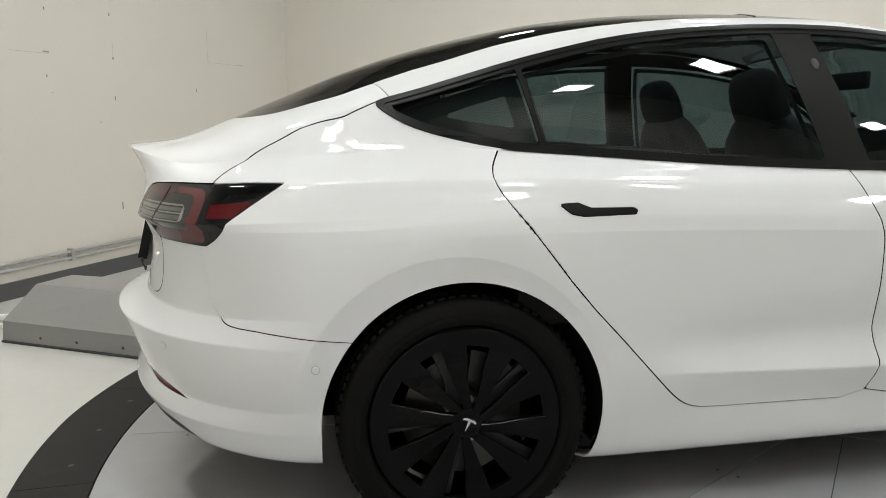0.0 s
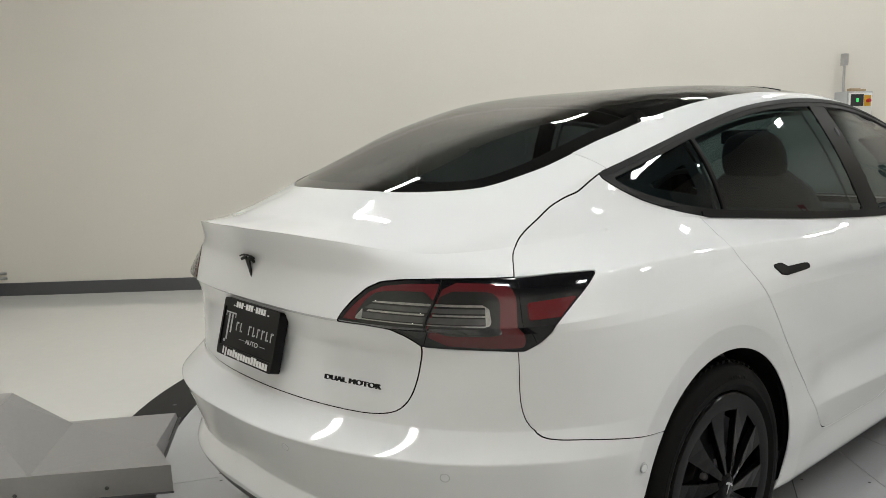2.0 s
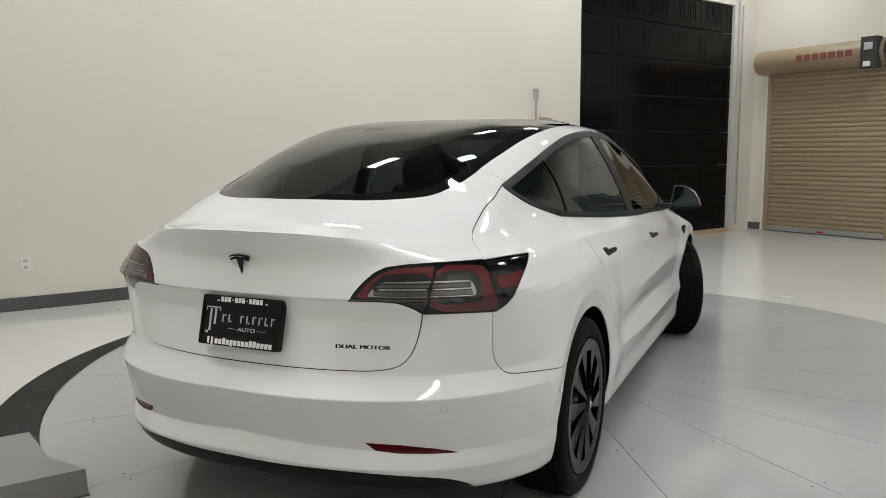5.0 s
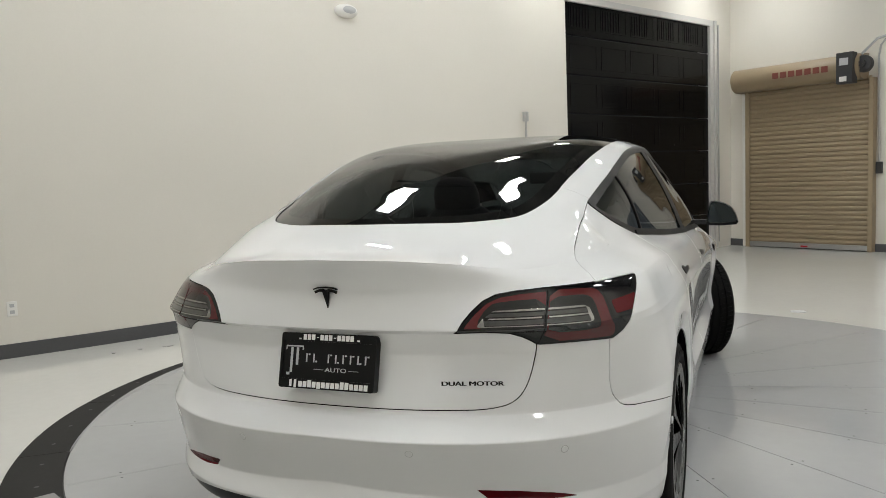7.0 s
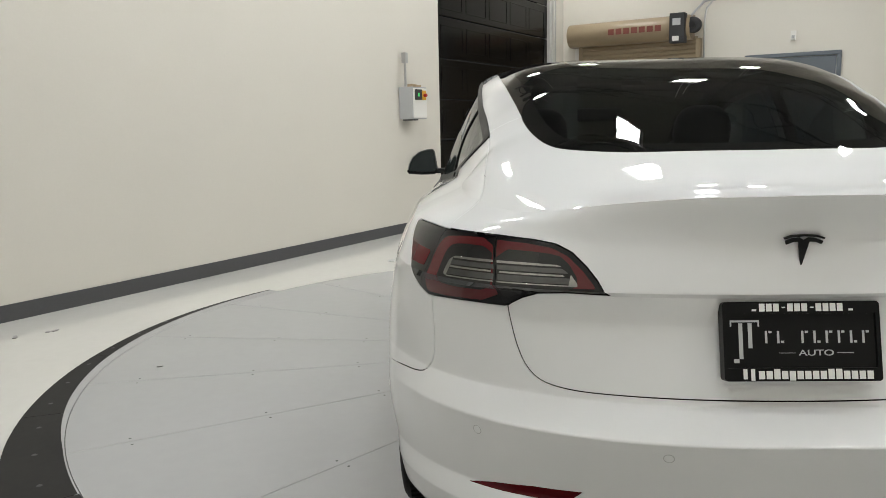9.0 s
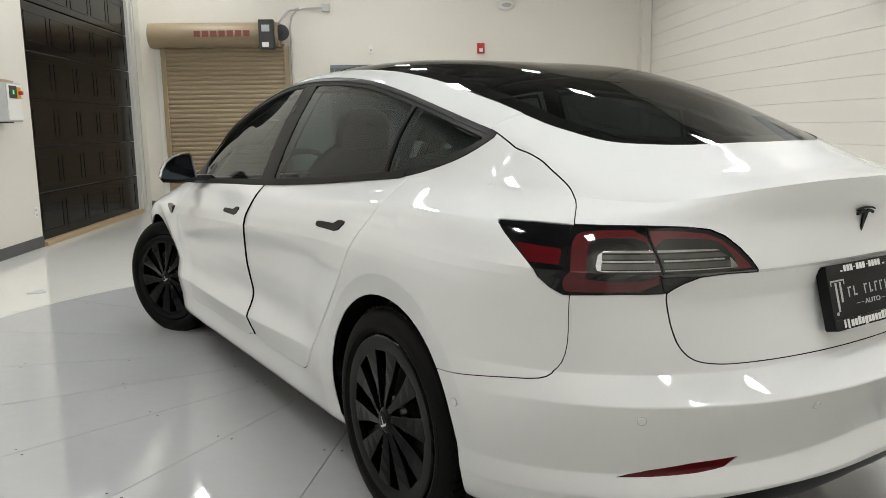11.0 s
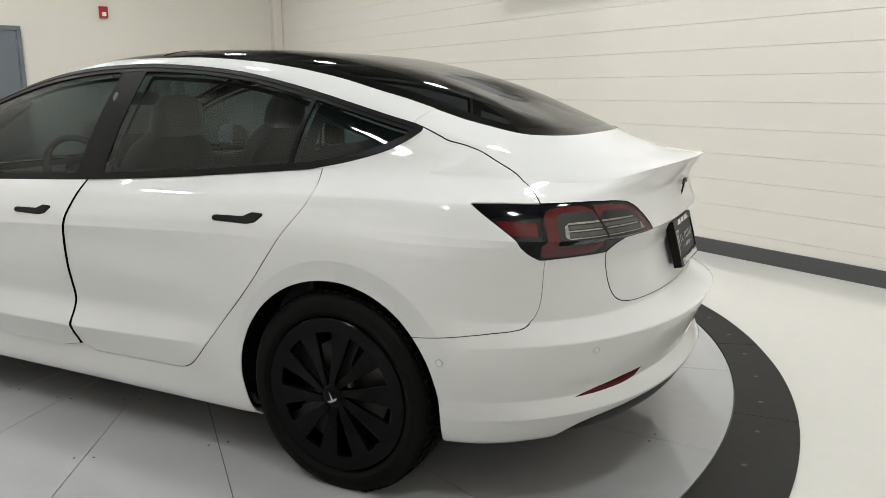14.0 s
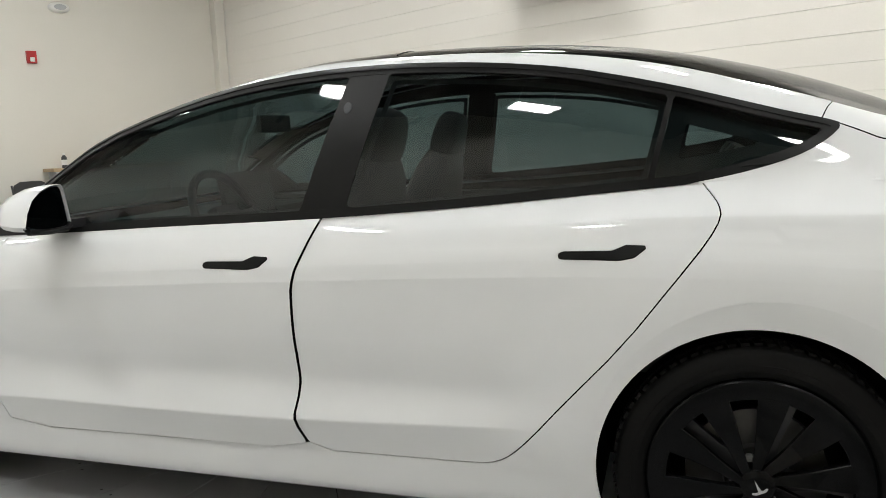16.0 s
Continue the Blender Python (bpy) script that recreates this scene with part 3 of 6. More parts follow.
z = grid[..., 2].copy()
rest = -bend(z)
way, size = rest.copy(), (rest * rest).sum()
for _ in range(2500):
    force = bend(way)
    k = size / (way * force).sum()
    z += k * way
    rest -= k * force
    was, size = size, (rest * rest).sum()
    if size < 1e-22:
        break
    way = rest + size / was * way
upper[:NQ, :NK, 2] = z


def grid_mesh(G):
    """Triangles and vertex normals of a grid of points."""
    a, b = G.shape[:2]
    V = G.reshape(-1, 3)
    i, j = np.meshgrid(np.arange(a - 1), np.arange(b - 1), indexing="ij")
    k = (i * b + j).ravel()
    T = np.concatenate([np.c_[k, k + 1, k + b + 1], np.c_[k, k + b + 1, k + b]])
    return V, T


def vertex_normals(V, T):
    n = np.cross(V[T[:, 1]] - V[T[:, 0]], V[T[:, 2]] - V[T[:, 0]])
    N = np.zeros_like(V)
    for c in range(3):
        np.add.at(N, T[:, c], n)
    return N / np.maximum(np.linalg.norm(N, axis=1)[:, None], 1e-12)


class Skin:
    """A patch of the half body: points, normals, flat coordinate along the body, triangles."""

    def __init__(self, V, N, S, T):
        self.V, self.N, self.S, self.T = V, N, S, T

    def tidy(self):
        used, inv = np.unique(self.T, return_inverse=True)
        return Skin(self.V[used], self.N[used], self.S[used], inv.reshape(-1, 3))

    def split(self, f):
        """(inside where f < 0, outside), cut along f = 0."""
        f = np.where(np.abs(f) < 1e-6, 1e-6, f)
        ins = f < 0
        c = ins[self.T].sum(1)
        whole_in, whole_out = self.T[c == 3], self.T[c == 0]
        mixed = self.T[(c == 1) | (c == 2)]
        if len(mixed) == 0:
            return Skin(self.V, self.N, self.S, whole_in).tidy(), Skin(self.V, self.N, self.S, whole_out).tidy()
        m_in = ins[mixed]
        lone_in = m_in.sum(1) == 1
        lone = np.where(lone_in, np.argmax(m_in, 1), np.argmin(m_in, 1))
        r = np.arange(len(mixed))
        a, b, d = mixed[r, lone], mixed[r, (lone + 1) % 3], mixed[r, (lone + 2) % 3]
        E = np.concatenate([np.c_[a, b], np.c_[a, d]])
        E.sort(axis=1)
        ue, inv = np.unique(E, axis=0, return_inverse=True)
        inv = inv.ravel()
        t = (f[ue[:, 0]] / (f[ue[:, 0]] - f[ue[:, 1]]))[:, None]
        mixv = lambda A: np.concatenate([A, A[ue[:, 0]] * (1 - t) + A[ue[:, 1]] * t]) if A.ndim == 2 else np.concatenate([A, A[ue[:, 0]] * (1 - t[:, 0]) + A[ue[:, 1]] * t[:, 0]])
        V, N, S = mixv(self.V), mixv(self.N), mixv(self.S)
        n0 = len(self.V)
        mab, mad = n0 + inv[: len(mixed)], n0 + inv[len(mixed):]
        one = np.c_[a, mab, mad]
        two = np.concatenate([np.c_[mab, b, d], np.c_[mab, d, mad]])
        tw = np.concatenate([lone_in, lone_in])
        Tin = np.concatenate([whole_in, one[lone_in], two[~tw]])
        Tout = np.concatenate([whole_out, one[~lone_in], two[tw]])
        return Skin(V, N, S, Tin).tidy(), Skin(V, N, S, Tout).tidy()

    def refined(self):
        """Every triangle cut into four."""
        E = np.sort(np.concatenate([self.T[:, [0, 1]], self.T[:, [1, 2]], self.T[:, [2, 0]]]), axis=1)
        ue, inv = np.unique(E, axis=0, return_inverse=True)
        inv = inv.ravel() + len(self.V)
        n = len(self.T)
        ab, bc, ca = inv[:n], inv[n:2 * n], inv[2 * n:]
        a, b, c = self.T.T
        add = lambda A: np.concatenate([A, (A[ue[:, 0]] + A[ue[:, 1]]) / 2])
        N = add(self.N)
        N /= np.maximum(np.linalg.norm(N, axis=1)[:, None], 1e-9)
        return Skin(add(self.V), N, add(self.S), np.concatenate([np.c_[a, ab, ca], np.c_[ab, b, bc], np.c_[ca, bc, c], np.c_[ab, bc, ca]]))

    def join(self, o):
        return Skin(np.concatenate([self.V, o.V]), np.concatenate([self.N, o.N]), np.concatenate([self.S, o.S]), np.concatenate([self.T, o.T + len(self.V)]))

    def moved(self, d):
        return Skin(self.V + self.N * d, self.N, self.S, self.T)

    def mirrored(self):
        k = np.array([1, -1, 1])
        return Skin(self.V * k, self.N * k, self.S, self.T[:, ::-1])


def build_skin(name, sk, mat, parent, label="", lip=0.008, side=1):
    """A panel with turned-in edges."""
    if side < 0:
        sk = sk.mirrored()
    V, N, T = sk.V, sk.N, sk.T
    E = np.concatenate([T[:, [0, 1]], T[:, [1, 2]], T[:, [2, 0]]])
    _, same = np.unique(np.round(V * 2e4).astype(np.int64), axis=0, return_inverse=True)
    key = np.sort(same.ravel()[E], axis=1)
    u, idx, cnt = np.unique(key, axis=0, return_index=True, return_counts=True)
    edge = E[idx[cnt == 1]]
    verts, norms, tris = [V], [N], [T]
    if lip > 0 and len(edge):
        on_mid = (np.abs(V[edge[:, 0], 1]) < 1e-4) & (np.abs(V[edge[:, 1], 1]) < 1e-4)
        edge = edge[~on_mid]
        p, q = edge[:, 0], edge[:, 1]
        side_n = np.cross(V[q] - V[p], N[p] + N[q])
        side_n /= np.maximum(np.linalg.norm(side_n, axis=1)[:, None], 1e-9)
        ring = np.unique(edge)
        pos = {int(v): i for i, v in enumerate(ring)}
        pn = np.zeros((len(ring), 3))
        pi = np.array([pos[int(v)] for v in p]); qi = np.array([pos[int(v)] for v in q])
        np.add.at(pn, pi, side_n); np.add.at(pn, qi, side_n)
        pn /= np.maximum(np.linalg.norm(pn, axis=1)[:, None], 1e-9)
        mid_n = (pn + N[ring]) / np.linalg.norm(pn + N[ring], axis=1)[:, None]
        n0 = len(V); k = len(ring)
        verts += [V[ring] - N[ring] * 0.0012 + pn * 0.0006, V[ring] - N[ring] * lip]
        norms += [mid_n, pn]
        tris += [np.c_[p, n0 + pi, q], np.c_[q, n0 + pi, n0 + qi], np.c_[n0 + pi, n0 + k + pi, n0 + qi], np.c_[n0 + qi, n0 + k + pi, n0 + k + qi]]
    return mesh_object(name, np.concatenate(verts), np.concatenate(tris), mat, parent, label, np.concatenate(norms))


def poly_field(pts, closed=True, smooth=0):
    """Signed distance to a flat outline; negative inside."""
    P = np.array(pts, float)
    for _ in range(smooth):
        Q = np.roll(P, -1, axis=0)
        P = np.stack([0.75 * P + 0.25 * Q, 0.25 * P + 0.75 * Q], 1).reshape(-1, 2)

    def f(a, b):
        X = np.c_[a, b]
        best = np.full(len(X), 1e9)
        inside = np.zeros(len(X), bool)
        for p, q in zip(P, np.roll(P, -1, axis=0)):
            d = q - p
            t = np.clip(((X - p) @ d) / max(d @ d, 1e-12), 0, 1)
            best = np.minimum(best, np.hypot(*(X - p - t[:, None] * d).T))
            c = (p[1] > X[:, 1]) != (q[1] > X[:, 1])
            with np.errstate(divide="ignore", invalid="ignore"):
                xi = p[0] + (X[:, 1] - p[1]) * (q[0] - p[0]) / (q[1] - p[1])
            inside ^= c & (X[:, 0] < xi)
        return np.where(inside, -best, best)
    return f


# lower skin: flat coordinate S = way round the body from the rear middle, in plan
lowG = np.transpose(low, (1, 0, 2))
Vl, Tl = grid_mesh(lowG)
step = np.linalg.norm(np.diff(cols[6][:, :2], axis=0), axis=1)
way = np.concatenate([[0], np.cumsum(step)])
Sl = np.repeat(way, lowG.shape[1])
Vu, Tu = grid_mesh(upper)
Nl, Nu = vertex_normals(Vl, Tl), vertex_normals(Vu, Tu)
if Nl[(lowG.shape[1] * (nr + 100)) + 20][1] < 0:
    Tl, Nl = Tl[:, ::-1], -Nl
if Nu[len(Nu) // 2][2] < 0:
    Tu, Nu = Tu[:, ::-1], -Nu
# one shading across the belt line and flat across the middle
nb = lowG.shape[1]
Nl[np.abs(Vl[:, 1]) < 1e-6, 1] = 0
Nu[np.abs(Vu[:, 1]) < 1e-6, 1] = 0
Nl /= np.linalg.norm(Nl, axis=1)[:, None]; Nu /= np.linalg.norm(Nu, axis=1)[:, None]
lower = Skin(Vl, Nl, Sl, Tl)
upper_skin = Skin(Vu, Nu, np.zeros(len(Vu)), Tu)


def at_way(x, y, z):
    """Flat coordinate (S, z) of a place on the lower skin."""
    i = np.argmin(((Vl - np.array([x, y, z])) ** 2).sum(1))
    return (Sl[i], Vl[i][2])


# blend the shading where lower and upper skins meet: all along the quarter, fading into the crisp rear lip
def blend_row(lo_at, up_at, weight, depth):
    """Turn the normals of both skins to their mean near a shared line."""
    mean = Nl[lo_at(0)] + Nu[up_at(0)]
    mean /= np.linalg.norm(mean, axis=1)[:, None]
    for k in range(depth):
        w = (weight * (1 - k / depth))[:, None]
        for N, i in ((Nl, lo_at(k)), (Nu, up_at(k))):
            n = N[i] * (1 - w) + mean * w
            N[i] = n / np.linalg.norm(n, axis=1)[:, None]


upn = upper.shape[1]
st = np.arange(nr, nr + ns)
blend_row(lambda k: st * nb + nb - 1 - k, lambda k: (45 + np.arange(ns)) * upn + k, np.clip((-1.28 - xs) / 0.15, 0, 1), 8)
# the corner where the deck's rows meet
pole = Nl[nr * nb + nb - 1].copy()
for k in range(8):
    i = np.arange(46) * upn + k
    w = 1 - k / 8
    Nu[i] = Nu[i] * (1 - w) + pole * w
    Nu[i] /= np.linalg.norm(Nu[i], axis=1)[:, None]
cc = np.arange(1, nr + 1)
fade = np.clip((lip_y[cc] - 0.575) / 0.12, 0, 1)
blend_row(lambda k: (nr - cc) * nb + nb - 1 - k, lambda k: k * upn + cc, fade * fade * (3 - 2 * fade), 9)

GAP = 0.0036


def cut_panel(sk, f, gap=GAP):
    """A panel out of a skin, leaving a joint: (panel, rest)."""
    vals = f(sk)
    inside, rest = sk.split(vals + gap / 2)
    _, rest = rest.split(f(rest) - gap / 2)
    return inside, rest


# wheel openings
for ax in (REAR_AXLE, FRONT_AXLE):
    v = lower.V
    r = np.hypot(v[:, 0] - ax, np.where(v[:, 0] < ax, np.maximum(v[:, 2] - 0.345, 0), v[:, 2] - 0.345) * 1.01) - 0.387
    r = np.where(v[:, 1] < 0.4, 1.0, r)
    _, lower = lower.split(r)

inner_low = lower.moved(-0.022)
lower = lower.refined()
for ax in (REAR_AXLE, FRONT_AXLE):   # crisp crescent chamfer round each opening
    cx, cz, rad = ax - 0.028, 0.366, 0.432
    f = np.hypot(lower.V[:, 0] - cx, lower.V[:, 2] - cz) - rad
    lip_in, lip_out = lower.split(np.where((lower.V[:, 1] > 0.4), f, 1.0))
    dx, dz = lip_in.V[:, 0] - cx, lip_in.V[:, 2] - cz
    rho = np.hypot(dx, dz)
    low_fade = np.clip((lip_in.V[:, 2] - 0.34) / 0.22, 0, 1)
    k = 0.15 * low_fade * low_fade * (3 - 2 * low_fade)
    V, N = lip_in.V.copy(), lip_in.N.copy()
    V[:, 1] -= k * np.clip(rad - rho, 0, 1)
    N -= (k * N[:, 1])[:, None] * np.c_[dx / rho, 0 * dx, dz / rho]
    N /= np.linalg.norm(N, axis=1)[:, None]
    lower = Skin(V, N, lip_in.S, lip_in.T).join(lip_out)
_, inner_low = inner_low.split(np.where(inner_low.V[:, 0] < -1.72, 0.972 - inner_low.V[:, 2], 0.5 + 0 * inner_low.V[:, 2]))


def ribbon(sk, f, lo, hi):
    """The strip of a skin where lo < f < hi."""
    part_in, _ = sk.split(f(sk) - hi)
    _, strip = part_in.split(f(part_in) - lo)
    return strip


# ---- side openings ----
dlo_pts = [(-1.645, 1.198), (-1.605, 1.162), (-1.55, 1.131), (-1.49, 1.110), (-1.42, 1.091), (-1.35, 1.076), (-1.28, 1.064), (-1.18, 1.040), (-0.65, 0.99), (0.0, 0.95), (0.97, 0.90), (0.97, 0.99), (0.80, 1.123), (0.59, 1.250), (0.36, 1.329), (0.14, 1.383), (-0.07, 1.409),
           (-0.26, 1.421), (-0.45, 1.423), (-0.62, 1.416), (-0.79, 1.402), (-0.95, 1.381), (-1.10, 1.349), (-1.25, 1.312), (-1.39, 1.271), (-1.52, 1.233), (-1.60, 1.213)]
dlo = poly_field(dlo_pts, smooth=1)
belt_cut = lambda sk: (LZ[-1](sk.V[:, 0]) + 0.024) - sk.V[:, 2]   # glass starts above the belt trim


def f_dlo(sk):
    v = sk.V
    return np.where(v[:, 1] > 0.45, dlo(v[:, 0], v[:, 2]), 1.0)


def line(x0, z0, x1, z1):
    """Signed distance from a slanted line in the side view; negative behind it (towards the tail)."""
    d = np.array([x1 - x0, z1 - z0]); d /= np.linalg.norm(d)
    return lambda sk: (sk.V[:, 0] - x0) * d[1] - (sk.V[:, 2] - z0) * d[0]


window_side, upper_skin = upper_skin.split(f_dlo(upper_skin))
b_front = line(-0.203, 0.993, -0.305, 1.368); b_rear = line(-0.345, 1.005, -0.428, 1.353)
c_front = line(-1.173, 1.073, -1.223, 1.29); c_rear = line(-1.187, 1.073, -1.237, 1.29)
sail = line(0.645, 0.95, 0.80, 1.115)
edge_in = lambda sk, k: np.maximum(f_dlo(sk) + k, belt_cut(sk))
panes, inner_frames = {}, {}
rest = window_side
for nm, f in (("front_window", lambda sk: np.maximum.reduce([edge_in(sk, 0.026), -b_front(sk), sail(sk)])),
              ("rear_window", lambda sk: np.maximum.reduce([edge_in(sk, 0.026), b_rear(sk), -c_front(sk)])),
              ("quarter_window", lambda sk: np.maximum.reduce([edge_in(sk, 0.024), c_rear(sk)]))):
    panes[nm], rest = rest.split(f(rest))
    # lining behind the glass's black edge, deep round the quarter pane
    wide = 0.048 if nm == "quarter_window" else 0.016
    inner_frames[nm] = panes[nm].split(f(panes[nm]) + wide)[1].moved(-0.035)
pillar, trim = rest.split(np.maximum.reduce([edge_in(rest, 0.026), b_front(rest), -b_rear(rest)]))
for side in (1, -1):
    frame_ob = build_skin("window_trim", trim, M_TRIM, car, "satin black window surround", 0.01, side)
    cover = build_skin("pillar_cover", pillar.moved(-0.002), M_TRIM, car, "black pillar cover between the doors", 0.004, side)
    i = np.argmin(((Vu - np.array([-0.318, 0.68, 1.295])) ** 2).sum(1))
    bm = bmesh.new()
    lathe(bm, [(0.0001, 0.001), (0.011, 0.001), (0.0125, 0.0), (0.0125, -0.003)], 20, Matrix.Diagonal((1, side, 1, 1)) @ Matrix.Translation(Vu[i]) @ Vector(Nu[i]).to_track_quat("Z", "Y").to_matrix().to_4x4() @ Matrix.Diagonal((1, 1.5, 1, 1)))
    part("pillar_camera", bm, M_SEAT, cover, "small oval camera window", True)
    for nm, sk in panes.items():
        pane = build_skin(nm, sk.moved(-0.005), M_GLASS, car, "dark tinted side window", 0, side)
        build_skin("pillar_lining", inner_frames[nm], M_CABIN, pane, "black cabin lining behind the pane", 0, side)
    # outer bead along the top of the surround
    bead = ribbon(ribbon(trim, f_dlo, -0.014, -0.001), lambda sk: sk.V[:, 2] - LZ[-1](sk.V[:, 0]), 0.03, 9)
    build_skin("trim_bead", bead.moved(0.004), M_TRIM, frame_ob, "", 0.005, side)
    belt_bead = ribbon(ribbon(trim, lambda sk: sk.V[:, 2] - LZ[-1](sk.V[:, 0]), -1, 0.017), lambda sk: sk.V[:, 0], -1.3, 9)
    build_skin("belt_seal", belt_bead.moved(0.006), M_TRIM, frame_ob, "", 0.008, side)

# ---- roof, windscreen and rear glass ----
roof_pts = [(-2.078, 0.0), (-2.070, 0.13), (-2.052, 0.235), (-2.010, 0.335), (-1.94, 0.44), (-1.875, 0.481), (-1.775, 0.507), (-1.625, 0.529), (-1.46, 0.543), (-1.33, 0.556), (-1.18, 0.569), (-1.03, 0.576), (-0.86, 0.578), (-0.5, 0.577), (0.0, 0.573), (0.35, 0.580), (0.65, 0.62), (0.9, 0.66), (1.06, 0.70), (1.13, 0.5), (1.17, 0.25), (1.18, 0.0), (1.18, -0.3), (-2.078, -0.3)]
roof_f = poly_field(roof_pts, smooth=2)


def f_roof(sk):
    v = sk.V
    return roof_f(v[:, 0], v[:, 1])


upper_skin = upper_skin.refined()
top_glass, upper_skin = upper_skin.split(f_roof(upper_skin))
frit, top_glass = top_glass.split(-(f_roof(top_glass) + 0.045))
front_glass, rest = top_glass.split(0.20 - top_glass.V[:, 0])
roof_panel, rear_glass = rest.split(-0.42 - rest.V[:, 0])


def both(sk):
    return sk.join(sk.mirrored())


for nm, sk, mat, lab in (("windscreen", front_glass, M_GLASS, "tinted windscreen"), ("roof_glass", roof_panel, M_ROOFGLASS, "dark glass roof"), ("rear_glass", rear_glass, M_ROOFGLASS, "dark one-piece rear glass"), ("glass_border", frit, M_FRIT, "black band round the roof glass")):
    build_skin(nm, both(sk.moved(-0.003)), mat, car, lab, 0)
for x in (0.20, -0.42):
    bm = bmesh.new()
    pts = [(x, y, float(CZ(x)) - (float(CZ(x)) - float(RZ(x))) * abs(y / float(RY(x))) ** float(CROWN(x)) - 0.004) for y in np.linspace(-0.53, 0.53, 25)]
    tube(bm, pts, 0.0035, 6)
    part("roof_seam", bm, M_TRIM, car)

# ---- rear end ----
P = at_way
lamp_pts = [(1.087, 0.994), (0.978, 0.994), (0.874, 0.990), (0.682, 0.988), (0.576, 0.984), (0.507, 0.977), (0.454, 0.961), (0.401, 0.933), (0.358, 0.905), (0.320, 0.874), (0.416, 0.877), (0.489, 0.871), (0.530, 0.858), (0.556, 0.845),
            (0.574, 0.833), (0.684, 0.834), (0.778, 0.833), (0.846, 0.831), (0.893, 0.850), (0.964, 0.892), (1.017, 0.937)]
lamp_f = poly_field(lamp_pts)
behind = lambda sk: np.where(sk.V[:, 0] < -1.6, 0.0, 1.0)


def f_lamp(sk):
    return np.where(sk.V[:, 0] < -1.75, lamp_f(sk.S, sk.V[:, 2]), 1.0)


lamp, lower = cut_panel(lower, f_lamp, 0.003)
# boot lid: rear face in the rear view, deck in plan
lid_rear = poly_field([(-1, 0.654), (0.0, 0.654), (0.40, 0.653), (0.47, 0.656), (0.525, 0.668), (0.556, 0.70), (0.574, 0.745), (0.585, 0.79), (0.595, 0.84), (0.606, 0.98), (0.82, 0.985), (0.82, 1.2), (-1, 1.2)], smooth=2)
lid_deck = poly_field([(-1.72, -1), (-1.68, 0.43), (-1.624, 0.54), (-1.595, 0.6195), (-1.595, 0.6195), (-1.595, 0.6195), (-1.65, 0.622), (-1.74, 0.628), (-1.83, 0.634), (-1.91, 0.639), (-1.95, 0.642), (-1.98, 0.648), (-2.005, 0.660), (-2.03, 0.679), (-2.065, 0.716), (-2.085, 0.736), (-2.10, 0.80), (-2.6, 0.80), (-2.6, -1)], smooth=1)
f_lidrear = lambda sk: np.where(sk.V[:, 0] < -1.85, np.maximum(lid_rear(sk.V[:, 1], sk.V[:, 2]), lid_deck(sk.V[:, 0], sk.V[:, 1])), 1.0)
lid_r, lower = cut_panel(lower, f_lidrear)
f_liddeck = lambda sk: lid_deck(sk.V[:, 0], sk.V[:, 1])
lid_d, upper_skin = cut_panel(upper_skin, f_liddeck)
lid_d, _ = lid_d.split(0.0025 - f_roof(lid_d))
lid = lid_r.join(lid_d)
boot_lid = build_skin("boot_lid", both(lid), M_CARPAINT, car, "white boot lid with a sharp rear lip", 0)

seam_line = [(0.828, 0.83), (0.829, 0.747), (0.832, 0.715), (0.838, 0.688), (0.8465, 0.667), (0.858, 0.651), (0.873, 0.638), (0.890, 0.6295), (0.910, 0.624), (0.94, 0.620), (0.99, 0.6165), (1.06, 0.609), (1.14, 0.599), (1.25, 0.581), (1.40, 0.556)]
bump_f = poly_field([(-1, -1), (-1, 0.95), (seam_line[0][0], 0.95)] + seam_line + [(seam_line[-1][0], -1)])
f_bump = lambda sk: np.where(sk.V[:, 0] < -1.43, bump_f(sk.S, sk.V[:, 2]), 1.0)
bumper, lower = cut_panel(lower, f_bump)
diff_z = curve([(-0.01, 0.354), (0.30, 0.352), (0.45, 0.344), (0.60, 0.328), (0.70, 0.311), (0.76, 0.288), (0.80, 0.262), (0.835, 0.225), (0.87, 0.15)])
diffuser, bumper = bumper.split(np.where(bumper.V[:, 0] < -1.90, bumper.V[:, 2] - diff_z(bumper.S), 1.0))
refl_f = poly_field([(0.445, 0.437), (0.56, 0.428), (0.66, 0.411), (0.745, 0.390), (0.64, 0.394), (0.55, 0.399), (0.475, 0.408)])
bumper = bumper.refined()
refl, bumper = bumper.split(np.where(bumper.V[:, 0] < -2.0, refl_f(bumper.S, bumper.V[:, 2]), 1.0))
rear_bumper = build_skin("rear_bumper", both(bumper), M_CARPAINT, car, "white rear bumper", 0.004)
build_skin("diffuser", both(diffuser.moved(-0.006)), M_TRIM, rear_bumper, "black lower valance", 0.02)
for side in (1, -1):
    build_skin("reflector", refl.moved(-0.004), M_REDLENS, rear_bumper, "slim red reflector", 0.012, side)

# lamps: recessed bowl with its coloured bands, under a clear cover
joint_s = lambda q: np.interp(q.V[:, 2], [0.83, 0.865, 0.88, 0.917, 0.954, 0.99], [0.886, 0.883, 0.878, 0.8725, 0.867, 0.874])
split_s = lambda q: q.S - np.interp(q.V[:, 2], [0.834, 0.913, 0.988], [0.575, 0.623, 0.682])
lamp_side, lamp_rest = lamp.split(joint_s(lamp) - lamp.S)
_, lamp_rest = lamp_rest.split(joint_s(lamp_rest) - lamp_rest.S - 0.002)
lamp_inner, lamp_outer = lamp_rest.split(split_s(lamp_rest) + 0.0015)
_, lamp_outer = lamp_outer.split(split_s(lamp_outer) - 0.0015)
